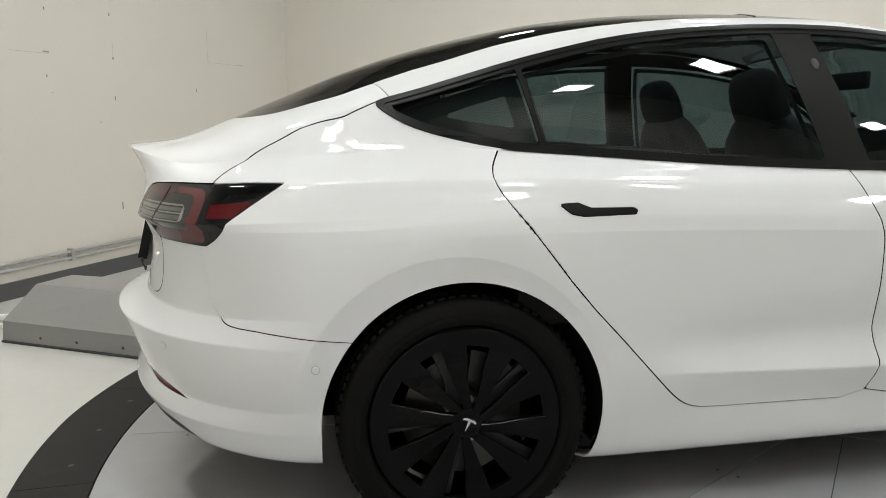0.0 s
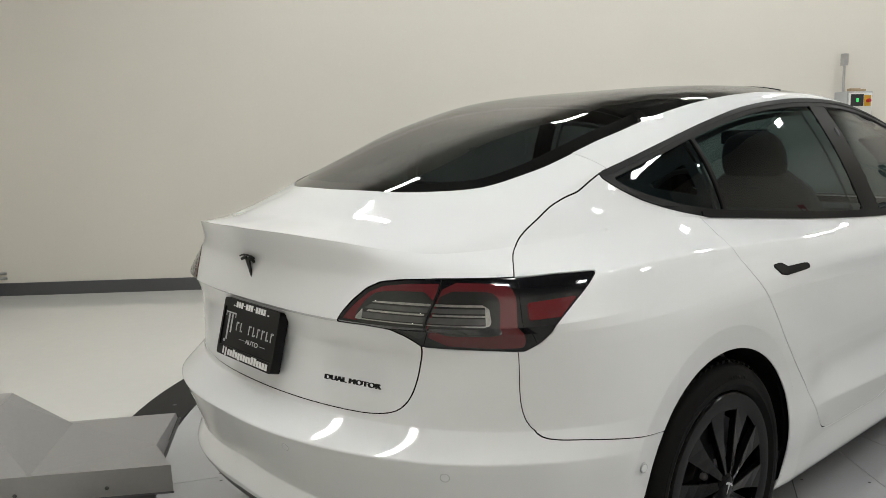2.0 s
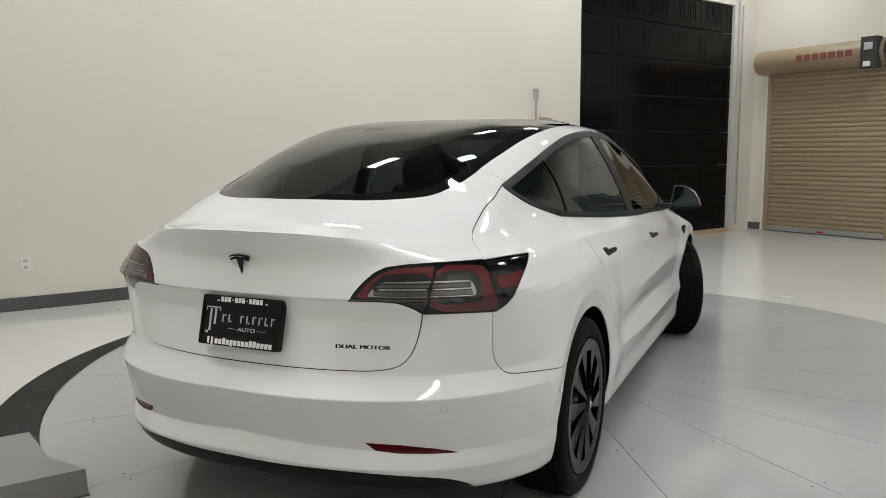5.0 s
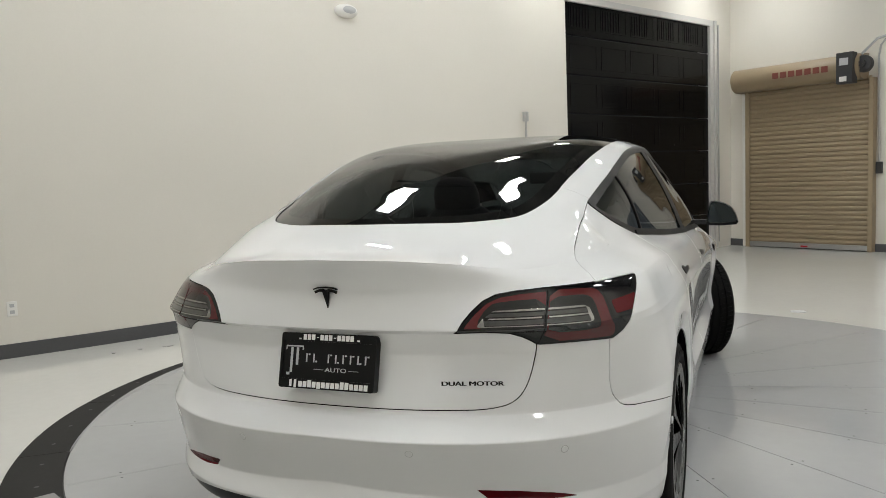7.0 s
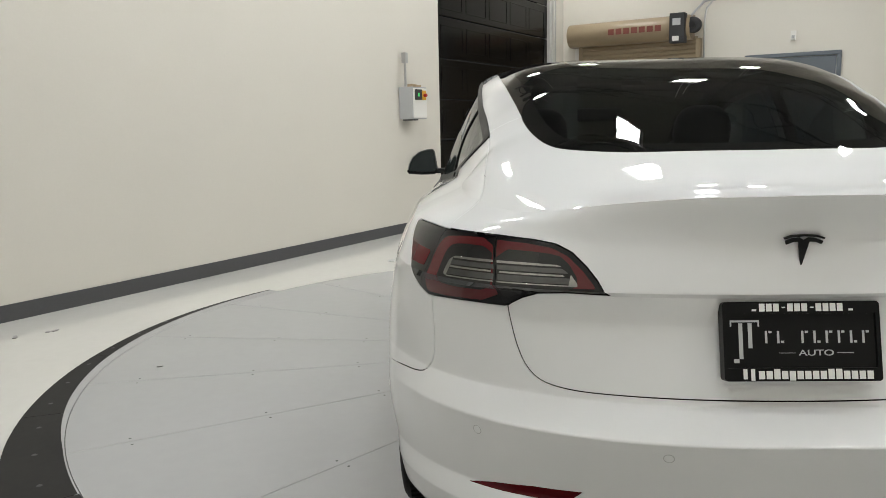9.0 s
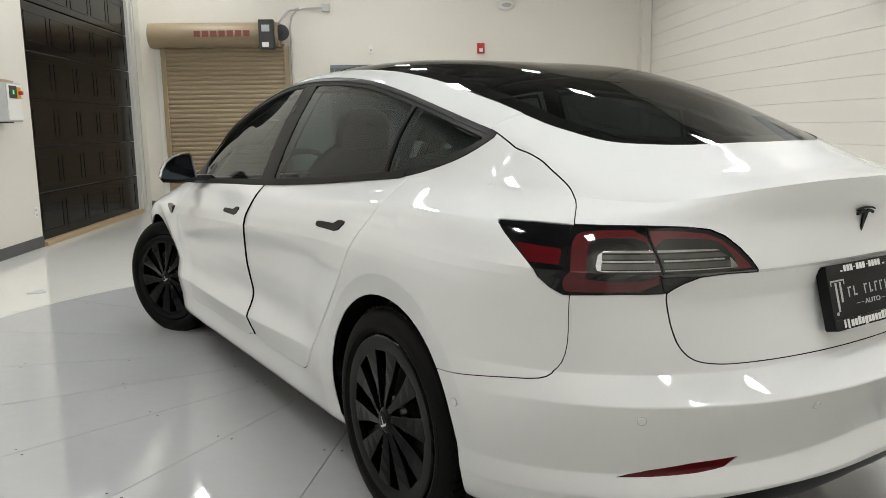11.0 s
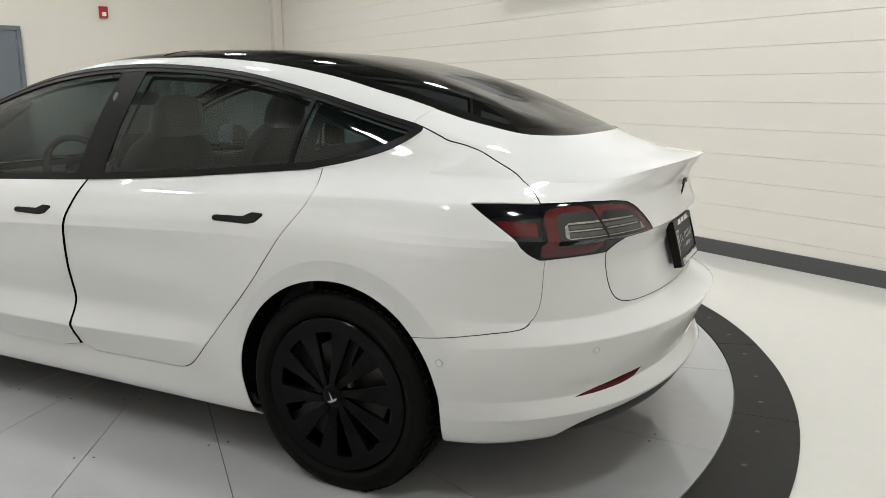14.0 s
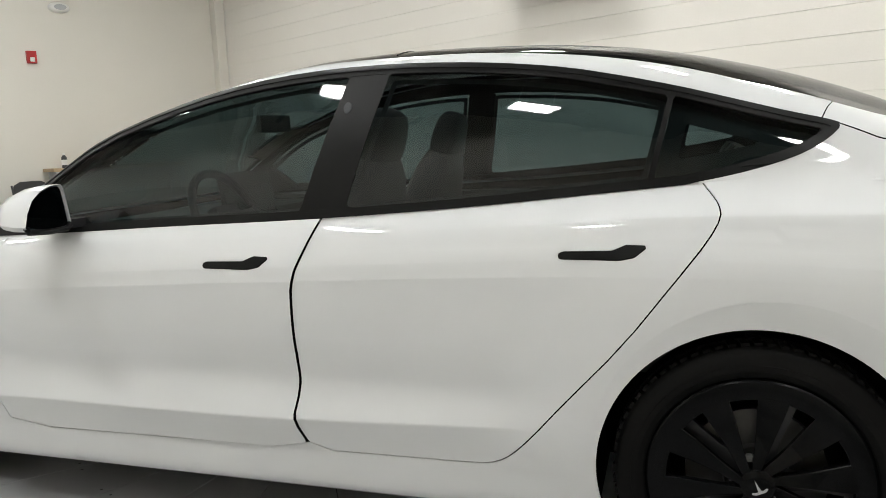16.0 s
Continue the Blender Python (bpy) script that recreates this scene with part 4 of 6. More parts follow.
flat = lambda pts, smooth=1: (lambda q, g=poly_field(pts, smooth=smooth): g(q.S, q.V[:, 2]))
cut_to = lambda sk, f: sk.split(f(sk))[0]
marker = cut_to(lamp_side, flat([(1.019, 0.947), (0.886, 0.938), (0.893, 0.904), (0.977, 0.907)], 0))
band_out = flat([(0.677, 0.981), (0.829, 0.978), (0.856, 0.966), (0.861, 0.906), (0.856, 0.846), (0.830, 0.839), (0.5845, 0.843), (0.633, 0.913)])
bowl_out = flat([(0.667, 0.963), (0.785, 0.964), (0.814, 0.955), (0.818, 0.920), (0.8135, 0.880), (0.785, 0.867), (0.604, 0.866), (0.637, 0.913)])
bar_out = flat([(0.640, 0.936), (0.772, 0.934), (0.787, 0.926), (0.792, 0.899), (0.781, 0.893), (0.612, 0.893)], 0)
bowl_in = flat([(0.658, 0.961), (0.516, 0.959), (0.460, 0.949), (0.388, 0.895), (0.42, 0.8835), (0.495, 0.879), (0.540, 0.866), (0.578, 0.850), (0.598, 0.880)])
bar_in = flat([(0.637, 0.936), (0.47, 0.933), (0.44, 0.923), (0.396, 0.8935), (0.61, 0.893)], 0)
inset = lambda q: -lamp_f(q.S, q.V[:, 2])
for side in (1, -1):
    ob = build_skin("tail_lamp", lamp_side.moved(-0.001), M_BLACKGLOSS, car, "dark tail lamp with smoked red and clear bands", 0.004, side)
    build_skin("side_marker", marker.moved(0.0004), M_REDLENS, ob, "red side marker", 0.003, side)
    for nm, sk, bowl, bar in (("outer_lamp", lamp_outer, bowl_out, bar_out), ("inner_lamp", lamp_inner, bowl_in, bar_in)):
        ob2 = build_skin(nm, sk.moved(-0.001), M_BLACKGLOSS, ob, "dark lamp housing", 0.01, side)
        build_skin("lamp_bowl", cut_to(sk, bowl).moved(-0.0003), M_GREYLENS, ob2, "dark grey lamp bowl", 0.001, side)
        if nm == "outer_lamp":
            band = cut_to(cut_to(cut_to(sk, band_out), lambda q: -bowl_out(q)), lambda q: 0.006 - split_s(q))
        else:
            band = cut_to(ribbon(cut_to(sk, lambda q: -bowl_in(q)), inset, 0.0095, 1), lambda q: np.maximum(0.889 - q.V[:, 2], split_s(q) + 0.006))
        build_skin("red_band", band.moved(0.0002), M_SMOKE, ob2, "smoked red light band", 0.002, side)
        clear = cut_to(sk, lambda q: 0.006 - np.abs(split_s(q)))
        # bright upper and lower rims, thin middle bar, silvered wedges at the ends
        for z0, z1 in ((0.9315, 0.9358), (0.8915, 0.8938)):
            rim = ribbon(ribbon(clear, lambda q: q.V[:, 2], z0, z1), bar, -1, 0.0012)
            build_skin("clear_rim", rim.moved(0.0006), M_CLEARLENS, ob2, "bright reflector rim", 0.002, side)
        for z0, z1 in ((0.8965, 0.9080), (0.9180, 0.9270)):
            rib = ribbon(ribbon(clear, lambda q: q.V[:, 2], z0, z1), bar, -1, -0.0015)
            build_skin("ribbed_lens", rib.moved(0.0003), M_PRISM, ob2, "", 0.002, side)
        core = ribbon(ribbon(clear, lambda q: q.V[:, 2], 0.9115, 0.9145), bar, -1, -0.009)
        build_skin("light_bar", core.moved(0.0005), M_CLEARLENS, ob2, "", 0.002, side)
        tip = (lambda q: 0.778 - q.S) if nm == "outer_lamp" else (lambda q: q.S - 0.418 - 0.4 * (q.V[:, 2] - 0.895))
        end = cut_to(ribbon(clear, bar, -1, 0.0012), tip)
        build_skin("end_reflector", end.moved(0.0008), M_CLEARLENS, ob2, "silvered wedge reflector", 0.002, side)

# ---- doors, bonnet, remaining body ----
rear_door_f = poly_field([(-1.298, 1.2), (-1.298, 1.08), (-1.310, 1.062), (-1.330, 1.04), (-1.346, 1.018), (-1.350, 0.99), (-1.324, 0.942), (-1.253, 0.852), (-1.12, 0.676), (-0.97, 0.515), (-0.885, 0.418), (-0.83, 0.362), (-0.79, 0.337), (-0.74, 0.326), (-0.5, 0.322), (-0.232, 0.317),
                          (-0.192, 0.414), (-0.205, 0.503), (-0.207, 0.587), (-0.206, 0.72), (-0.212, 0.823), (-0.258, 0.931), (-0.292, 1.02), (-0.30, 1.2)], smooth=1)
front_door_f = poly_field([(-0.30, 1.2), (-0.292, 1.02), (-0.258, 0.931), (-0.212, 0.823), (-0.206, 0.72), (-0.207, 0.587), (-0.205, 0.503), (-0.192, 0.414), (-0.232, 0.317), (0.3, 0.313), (0.885, 0.308), (0.92, 0.411), (0.955, 0.55), (0.96, 0.70), (0.935, 0.82), (0.90, 0.90), (0.86, 0.97), (0.86, 1.2)], smooth=1)
sideview = lambda fn: (lambda sk: np.where((sk.V[:, 1] > 0.5) & (np.abs(sk.V[:, 0]) < 1.42), fn(sk.V[:, 0], sk.V[:, 2]), 1.0))
door_r, lower = cut_panel(lower, sideview(rear_door_f), 0.0048)
door_f, lower = cut_panel(lower, sideview(front_door_f), 0.0054)


def handle_outline(x, z):
    return [(x, z - 0.006), (x + 0.004, z - 0.011), (x + 0.15, z - 0.013), (x + 0.185, z - 0.006), (x + 0.212, z + 0.016), (x + 0.209, z + 0.021), (x + 0.165, z + 0.0225), (x + 0.13, z + 0.008), (x + 0.01, z + 0.006), (x, z + 0.001)]


door_sets = (("rear_door", door_r, -0.965, 0.904), ("front_door", door_f, 0.075, 0.868))
for side in (1, -1):
    for nm, sk, hx, hz in door_sets:
        pts = [(2 * hx - a, b) for a, b in handle_outline(hx, hz)]
        hf = poly_field(pts)
        hd, panel = sk.split(hf(sk.V[:, 0], sk.V[:, 2]) - 0.002)
        door = build_skin(nm, panel, M_CARPAINT, car, "white door with a flush black handle", 0.002 if nm == "front_door" else 0.005, side)
        hd2, _ = hd.split(hf(hd.V[:, 0], hd.V[:, 2]) + 0.0005)
        build_skin("handle", hd2.moved(0.003), M_TRIM, door, "flush black door handle", 0.012, side)
        build_skin("handle_pocket", hd.moved(-0.006), M_UNDER, door, "", 0, side)
        if nm == "front_door" and side == 1:   # this door stands a finger's width off its catch
            hinge = Matrix.Translation((0.93, 0.88, 0))
            door.matrix_basis = hinge @ Matrix.Rotation(radians(-0.42), 4, "Z") @ hinge.inverted()

bonnet_f = poly_field([(1.02, -1), (1.02, 0.735), (1.45, 0.70), (1.9, 0.60), (2.06, 0.40), (2.08, 0.0), (2.08, -1)])
bonnet, upper_skin = cut_panel(upper_skin, lambda sk: bonnet_f(sk.V[:, 0], sk.V[:, 1]))
build_skin("bonnet", both(bonnet), M_CARPAINT, car, "white bonnet")
fb = lambda sk: np.where(sk.V[:, 0] > 1.4, 1.78 - sk.V[:, 0] - 0.25 * (sk.V[:, 2] - 0.4), 1.0)
front_bumper, lower = cut_panel(lower, fb)
build_skin("front_bumper", both(front_bumper), M_CARPAINT, car, "white front bumper")
body = lower.join(upper_skin)
for side in (1, -1):
    build_skin("body_side", body, M_CARPAINT, car, "white body side with wheel arches and roof rail", 0.006, side)
    build_skin("inner_panel", inner_low, M_UNDER, car, "", 0, side)
whole_upper = Skin(Vu, Nu, np.zeros(len(Vu)), Tu)
dlo_out = f_dlo(whole_upper)
liner_f = np.maximum.reduce([-0.012 - f_roof(whole_upper), 0.02 - np.where(dlo_out > 0.5, 1.0, dlo_out + 0.045), -2.15 - Vu[:, 0]])
rail_liner, _ = whole_upper.split(liner_f)
build_skin("inner_roof_frame", both(rail_liner.moved(-0.014)), M_UNDER, car, "", 0)

# ---- wheels ----
def make_wheel(m, flip):
    """Wheel with its outer face along +z of m."""
    bm = bmesh.new()
    lathe(bm, [(0.245, -0.20), (0.235, -0.10), (0.232, 0.0), (0.248, 0.012), (0.262, 0.018), (0.266, 0.012), (0.262, -0.01)], 64, m)
    wheel = part("wheel", bm, M_WHEEL, car, "black wheel with a ten-blade cover", True)
    bm = bmesh.new()
    lathe(bm, [(0.250, -0.215), (0.285, -0.222), (0.32, -0.216), (0.336, -0.20), (0.3425, -0.18), (0.3445, -0.15), (0.3445, -0.146), (0.338, -0.145), (0.338, -0.138), (0.345, -0.137), (0.346, -0.10), (0.339, -0.099), (0.339, -0.091), (0.346, -0.09),
               (0.345, -0.05), (0.338, -0.049), (0.338, -0.042), (0.3435, -0.041), (0.341, -0.008), (0.336, 0.006), (0.330, 0.014), (0.318, 0.022), (0.300, 0.0245), (0.299, 0.0258), (0.285, 0.0255), (0.284, 0.0242), (0.272, 0.020), (0.266, 0.012), (0.262, 0.0)], 96, m)
    part("tyre", bm, M_TYRE, wheel, "black road tyre", True)
    # shoulder sipes
    bm = bmesh.new()
    for k in range(72):
        a = 2 * math.pi * k / 72
        mm = m @ Matrix.Rotation(a, 4, "Z")
        box(bm, 0.3325, 0.3468, -0.0092, 0.0092, -0.039, -0.004, m=mm @ Matrix.Rotation(0.16, 4, "X"))
        box(bm, 0.3335, 0.3482, -0.0105, 0.0105, -0.086, -0.054, m=mm @ Matrix.Rotation(0.2, 4, "X"))
    part("tread_block", bm, M_TYRE, wheel)
    # cover: outer ring, ten flaring blades, small hub
    bm = bmesh.new()
    lathe(bm, [(0.263, 0.006), (0.262, 0.019), (0.258, 0.0225), (0.236, 0.0225), (0.214, 0.019), (0.2125, 0.004), (0.24, 0.0)], 80, m)
    part("cover_ring", bm, M_WHEEL, wheel, "", True)
    for k in range(10):
        turn = m @ Matrix.Rotation(2 * math.pi * k / 10 + flip * 0.16, 4, "Z")
        bm = bmesh.new()
        rows = []
        # radius, lean of the middle line, half width, height of the two edges
        for r, c, w, za, zb in ((0.030, 0.010, 0.010, 0.031, 0.028), (0.055, 0.0085, 0.0125, 0.031, 0.026), (0.085, 0.006, 0.0150, 0.029, 0.023), (0.125, 0.003, 0.0205, 0.026, 0.0195), (0.170, 0.001, 0.0285, 0.023, 0.0185), (0.218, 0.0, 0.0365, 0.0205, 0.0195)):
            c, (lo, hi) = c * flip, ((za, zb) if flip > 0 else (zb, za))
            rows.append([bm.verts.new(turn @ Vector((r, y, z))) for y, z in ((c - w, lo - 0.018), (c - w, lo - 0.0015), (c - w + 0.0018, lo), (c + w - 0.0018, hi), (c + w, hi - 0.0015), (c + w, hi - 0.018))])
        for a, b in zip(rows, rows[1:]):
            for i in range(5):
                bm.faces.new((a[i], a[i + 1], b[i + 1], b[i]))
        part("spoke", bm, M_WHEEL, wheel)
    bm = bmesh.new()
    lathe(bm, [(0.001, 0.036), (0.026, 0.036), (0.031, 0.034), (0.040, 0.030), (0.044, 0.024), (0.046, 0.0)], 40, m)
    part("hub", bm, M_WHEEL, wheel, "", True)
    # alloy spokes of the wheel behind the cover
    for k in range(5):
        turn = m @ Matrix.Rotation(2 * math.pi * (k + 0.5) / 5, 4, "Z")
        bm = bmesh.new()
        prism(bm, [(0.03, -0.03), (0.12, -0.017), (0.235, -0.028), (0.235, 0.028), (0.12, 0.017), (0.03, 0.03)], -0.035, -0.012, turn)
        part("alloy_spoke", bm, M_ALLOY, wheel, "dark grey alloy spoke")
    for k in range(5):
        a = 2 * math.pi * k / 5
        bm = bmesh.new()
        lathe(bm, [(0.001, 0.004), (0.008, 0.004), (0.010, 0.0), (0.010, -0.012)], 6, m @ Matrix.Translation((0.057 * math.cos(a), 0.057 * math.sin(a), -0.006)))
        part("wheel_nut", bm, M_GALV, wheel)
    bm = bmesh.new()
    prism(bm, [(-0.020, 0.012), (-0.012, 0.017), (0.012, 0.017), (0.020, 0.012), (0.018, 0.008), (0.008, 0.011), (0.004, 0.010), (0.0, -0.020), (-0.004, 0.010), (-0.008, 0.011), (-0.018, 0.008)], 0.036, 0.0375, m @ Matrix.Rotation(0.45 * flip, 4, "Z"))
    part("hub_badge", bm, M_SILVER, wheel, "small bright badge")
    bm = bmesh.new()
    lathe(bm, [(0.08, -0.07), (0.168, -0.07), (0.168, -0.045), (0.08, -0.045), (0.075, -0.03), (0.001, -0.03)], 48, m)
    part("brake_disc", bm, M_DISCBRAKE, wheel, "steel brake disc")
    bm = bmesh.new()
    lathe(bm, [(0.001, -0.150), (0.21, -0.150), (0.232, -0.140), (0.232, -0.136), (0.21, -0.146), (0.001, -0.146)], 40, m)
    part("dust_shield", bm, M_UNDER, wheel, "black shield behind the brake disc")
    bm = bmesh.new()
    arc = np.linspace(0.45, 1.45, 12)
    prism(bm, [(0.19 * math.cos(t), 0.19 * math.sin(t)) for t in arc] + [(0.105 * math.cos(t), 0.105 * math.sin(t)) for t in arc[::-1]], -0.09, -0.022, m)
    part("brake_caliper", bm, M_ALLOY, wheel, "dark grey brake caliper")
    # tyre wall marks
    bm = bmesh.new()
    for k in range(11):
        mm = m @ Matrix.Rotation(1.25 + 0.03 * k, 4, "Z")
        box(bm, 0.296, 0.309, -0.0032, 0.0032, 0.0245, 0.0258, m=mm)
    part("wall_mark", bm, M_TYRE, wheel)


STEER = 27
for x, steer in ((REAR_AXLE, 0), (FRONT_AXLE, STEER)):
    for s in (1, -1):
        yoff = 0.878
        base_m = Matrix.Translation((x, s * WHEEL_Y, WHEEL_Z)) @ Matrix.Rotation(radians(steer), 4, "Z") @ Matrix.Translation((0, s * (yoff - WHEEL_Y), 0)) @ Matrix.Rotation(radians(-90 * s), 4, "X")
        make_wheel(base_m, s)

# wheel housings, floor pan
for x in (REAR_AXLE, FRONT_AXLE):
    for s in (1, -1):
        bm = bmesh.new()
        n = 40
        a0 = [bm.verts.new((x + 0.402 * math.cos(t), s * (0.876 - 0.055 * max(0.0, 0.25 - t, t - 2.9) / 0.6), 0.345 + 0.402 * math.sin(t))) for t in np.linspace(-0.3, math.pi + 0.24, n)]
        a1 = [bm.verts.new((x + 0.41 * math.cos(t), s * 0.50, 0.345 + 0.41 * math.sin(t))) for t in np.linspace(-0.3, math.pi + 0.24, n)]
        for i in range(n - 1):
            bm.faces.new((a0[i], a0[i + 1], a1[i + 1], a1[i]))
        bm.faces.new(a1)
        part("wheel_housing", bm, M_UNDER, car, "black wheel arch liner")
for x0, x1, w, z0, z1 in ((-1.02, 1.02, 0.74, 0.205, 0.26), (-2.10, -1.02, 0.50, 0.24, 0.30), (1.02, 2.1, 0.50, 0.19, 0.27)):
    bm = bmesh.new()
    box(bm, x0, x1, -w, w, z0, z1)
    part("floor_pan", bm, M_UNDER, car, "black flat underbody")

# ---- door mirrors ----
for s in (1, -1):
    prof = [(0.0, 0.0), (0.01, 0.06), (0.021, 0.112), (0.032, 0.124), (0.075, 0.122), (0.125, 0.108), (0.165, 0.082), (0.190, 0.045), (0.203, 0.008), (0.195, -0.006), (0.10, -0.012), (0.02, -0.010)]
    bm = bmesh.new()
    rings = []
    place = lambda u, v, k: (s * (0.895 + 0.083 + (u - 0.1) * 0.86 * k), 0.988 + (v - 0.045) * k + 0.045)
    for d, k in ((0.0, 1.0), (0.05, 0.99), (0.10, 0.88), (0.14, 0.66), (0.165, 0.28)):
        rings.append([bm.verts.new((0.548 + d, *place(u, v, k))) for u, v in prof])
    for a, b in zip(rings, rings[1:]):
        for i in range(len(prof)):
            j = (i + 1) % len(prof)
            bm.faces.new((a[i], a[j], b[j], b[i]))
    bm.faces.new(rings[-1])
    mir = part("door_mirror", bm, M_CARPAINT, car, "white door mirror with a black foot", True)
    bm = bmesh.new()
    a = [bm.verts.new((0.556, *place(u, v, 0.925))) for u, v in prof]
    bm.faces.new(a)
    part("mirror_glass", bm, M_MIRRORDARK, mir, "dark reflecting mirror glass")
    bm = bmesh.new()
    rim0 = [(0.549, *place(u, v, 0.965)) for u, v in prof]
    tube(bm, [Vector(p) + Vector((0, 0, -0.004)) for p in rim0[8:]] + [Vector(rim0[0])], 0.009, 8, cap=False)
    part("mirror_rim", bm, M_TRIM, mir)
    bm = bmesh.new()
    prism(bm, [(0.56, 0.972), (0.68, 0.966), (0.70, 0.982), (0.66, 0.998), (0.57, 0.998)], 0.79, 0.91, Matrix(((1, 0, 0, 0), (0, 0, s, 0), (0, 1, 0, 0), (0, 0, 0, 1))))
    part("mirror_foot", bm, M_TRIM, mir, "black mirror foot")

# ---- plate, badge and lettering on the boot ----
lean = Matrix.Translation((-2.359, 0, 0.782)) @ Matrix(((0, 0.247, -0.969, 0), (-1, 0, 0, 0), (0, 0.969, 0.247, 0), (0, 0, 0, 1)))
bm = bmesh.new()
rounded = [(sx * (0.1575 - 0.008) + 0.008 * math.cos(a), sy * (0.081 - 0.008) + 0.008 * math.sin(a)) for sx, sy, a0 in ((1, 1, 0), (-1, 1, math.pi / 2), (-1, -1, math.pi), (1, -1, 1.5 * math.pi)) for a in np.linspace(a0, a0 + math.pi / 2, 6)]
prism(bm, rounded, -0.012, 0.012, lean)
plate = part("number_plate", bm, M_TRIM, car, "black dealer plate in a black frame with white writing")
bm = bmesh.new()
opening = [(-0.149, -0.054), (0.149, -0.054), (0.149, 0.056), (-0.149, 0.056)]
for k in range(4):   # one quarter of the raised frame per side of the opening
    ring_out = rounded[6 * k + 2:6 * k + 6] + [rounded[(6 * k + 6) % 24], rounded[(6 * k + 7) % 24], rounded[(6 * k + 8) % 24]]
    prism(bm, ring_out + [opening[(k + 3) % 4], opening[(k + 2) % 4]], 0.0115, 0.0165, lean)
bmesh.ops.remove_doubles(bm, verts=bm.verts[:], dist=1e-5)
part("plate_frame", bm, M_TRIM, plate, "black plate frame")
def bar(name, x0, x1, y0, y1, z, mat):
    bm = bmesh.new()
    box(bm, x0, x1, y0, y1, z, z + 0.0006, m=lean)
    part(name, bm, mat, plate)


for i in range(12):
    x = -0.083 + i * 0.0142
    if i in (3, 7):
        bar("frame_bar", x + 0.003, x + 0.010, 0.0675, 0.0700, 0.0168, M_LETTER)
    else:
        bar("frame_bar", x, x + 0.0112, 0.0608, 0.0768, 0.0168, M_LETTER)
for x in (-0.098, 0.096):
    bar("frame_bar", x, x + 0.009, 0.0615, 0.0655, 0.0168, M_LETTER)
for i in range(17):
    x = -0.120 + i * 0.0154
    tall = i in (0, 1, 4, 11, 12)
    bar("frame_bar", x, x + (0.0080 if i in (0, 1) else 0.0122), -0.0765 - 0.003 * (i in (1, 6)), -0.0600 + 0.004 * tall, 0.0168, M_LETTER)
for i in range(9):
    if i != 2:
        x = -0.072 + i * 0.0243
        bar("plate_bar", x, x + 0.0045, -0.004, 0.021, 0.0122, M_GREYPL)
        bar("plate_bar", x + 0.0075, x + 0.0135, 0.0165 - 0.02 * (i % 3 == 1), 0.021 - 0.02 * (i % 3 == 1), 0.0122, M_GREYPL)
for x0, x1, y0, y1 in ((-0.045, -0.012, -0.0245, -0.0235), (0.071, 0.104, -0.0245, -0.0235), (-0.142, -0.083, 0.039, 0.043), (-0.142, -0.139, 0.030, 0.039), (-0.086, -0.083, 0.030, 0.039), (-0.125, -0.117, -0.036, 0.037), (-0.106, -0.098, -0.014, 0.037), (-0.136, -0.1255, -0.044, -0.036)):
    bar("plate_bar", x0, x1, y0, y1, 0.0122, M_GREYPL)
text_mesh("plate_word", "AUTO", 0.012, M_GREYPL, lean @ Matrix.Translation((0.029, -0.0235, 0.0122)), plate, width=0.07)

badge_m = Matrix.Translation((-2.353, 0, 0.972)) @ Matrix(((0, -0.20, -0.98, 0), (-1, 0, 0, 0), (0, 0.98, -0.20, 0), (0, 0, 0, 1))) @ Matrix.Diagonal((0.87, 0.87, 1, 1))
bm = bmesh.new()
prism(bm, [(-0.047, 0.030), (-0.030, 0.036), (0.0, 0.038), (0.030, 0.036), (0.047, 0.030), (0.045, 0.0265), (0.028, 0.032), (0.0, 0.034), (-0.028, 0.032), (-0.045, 0.0265)], 0.0, 0.005, badge_m)
prism(bm, [(-0.043, 0.022), (-0.024, 0.029), (-0.010, 0.030), (0.0, 0.024), (0.010, 0.030), (0.024, 0.029), (0.043, 0.022), (0.040, 0.014), (0.026, 0.020), (0.012, 0.021), (0.0, -0.047), (-0.012, 0.021), (-0.026, 0.020), (-0.040, 0.014)], 0.0, 0.005, badge_m)
part("boot_badge", bm, M_TRIM, boot_lid, "black T-shaped badge")
word_m = Matrix.Translation((-2.322, -0.430, 0.735)) @ Matrix.Rotation(radians(15), 4, "Z") @ Matrix(((0, 0.2, -0.98, 0), (-1, 0, 0, 0), (0, 0.98, 0.2, 0), (0, 0, 0, 1)))
text_mesh("boot_lettering", "DUAL MOTOR", 0.0118, M_TRIM, word_m, boot_lid, width=0.172, depth=0.004, label="black lettering", bold=0.0011)

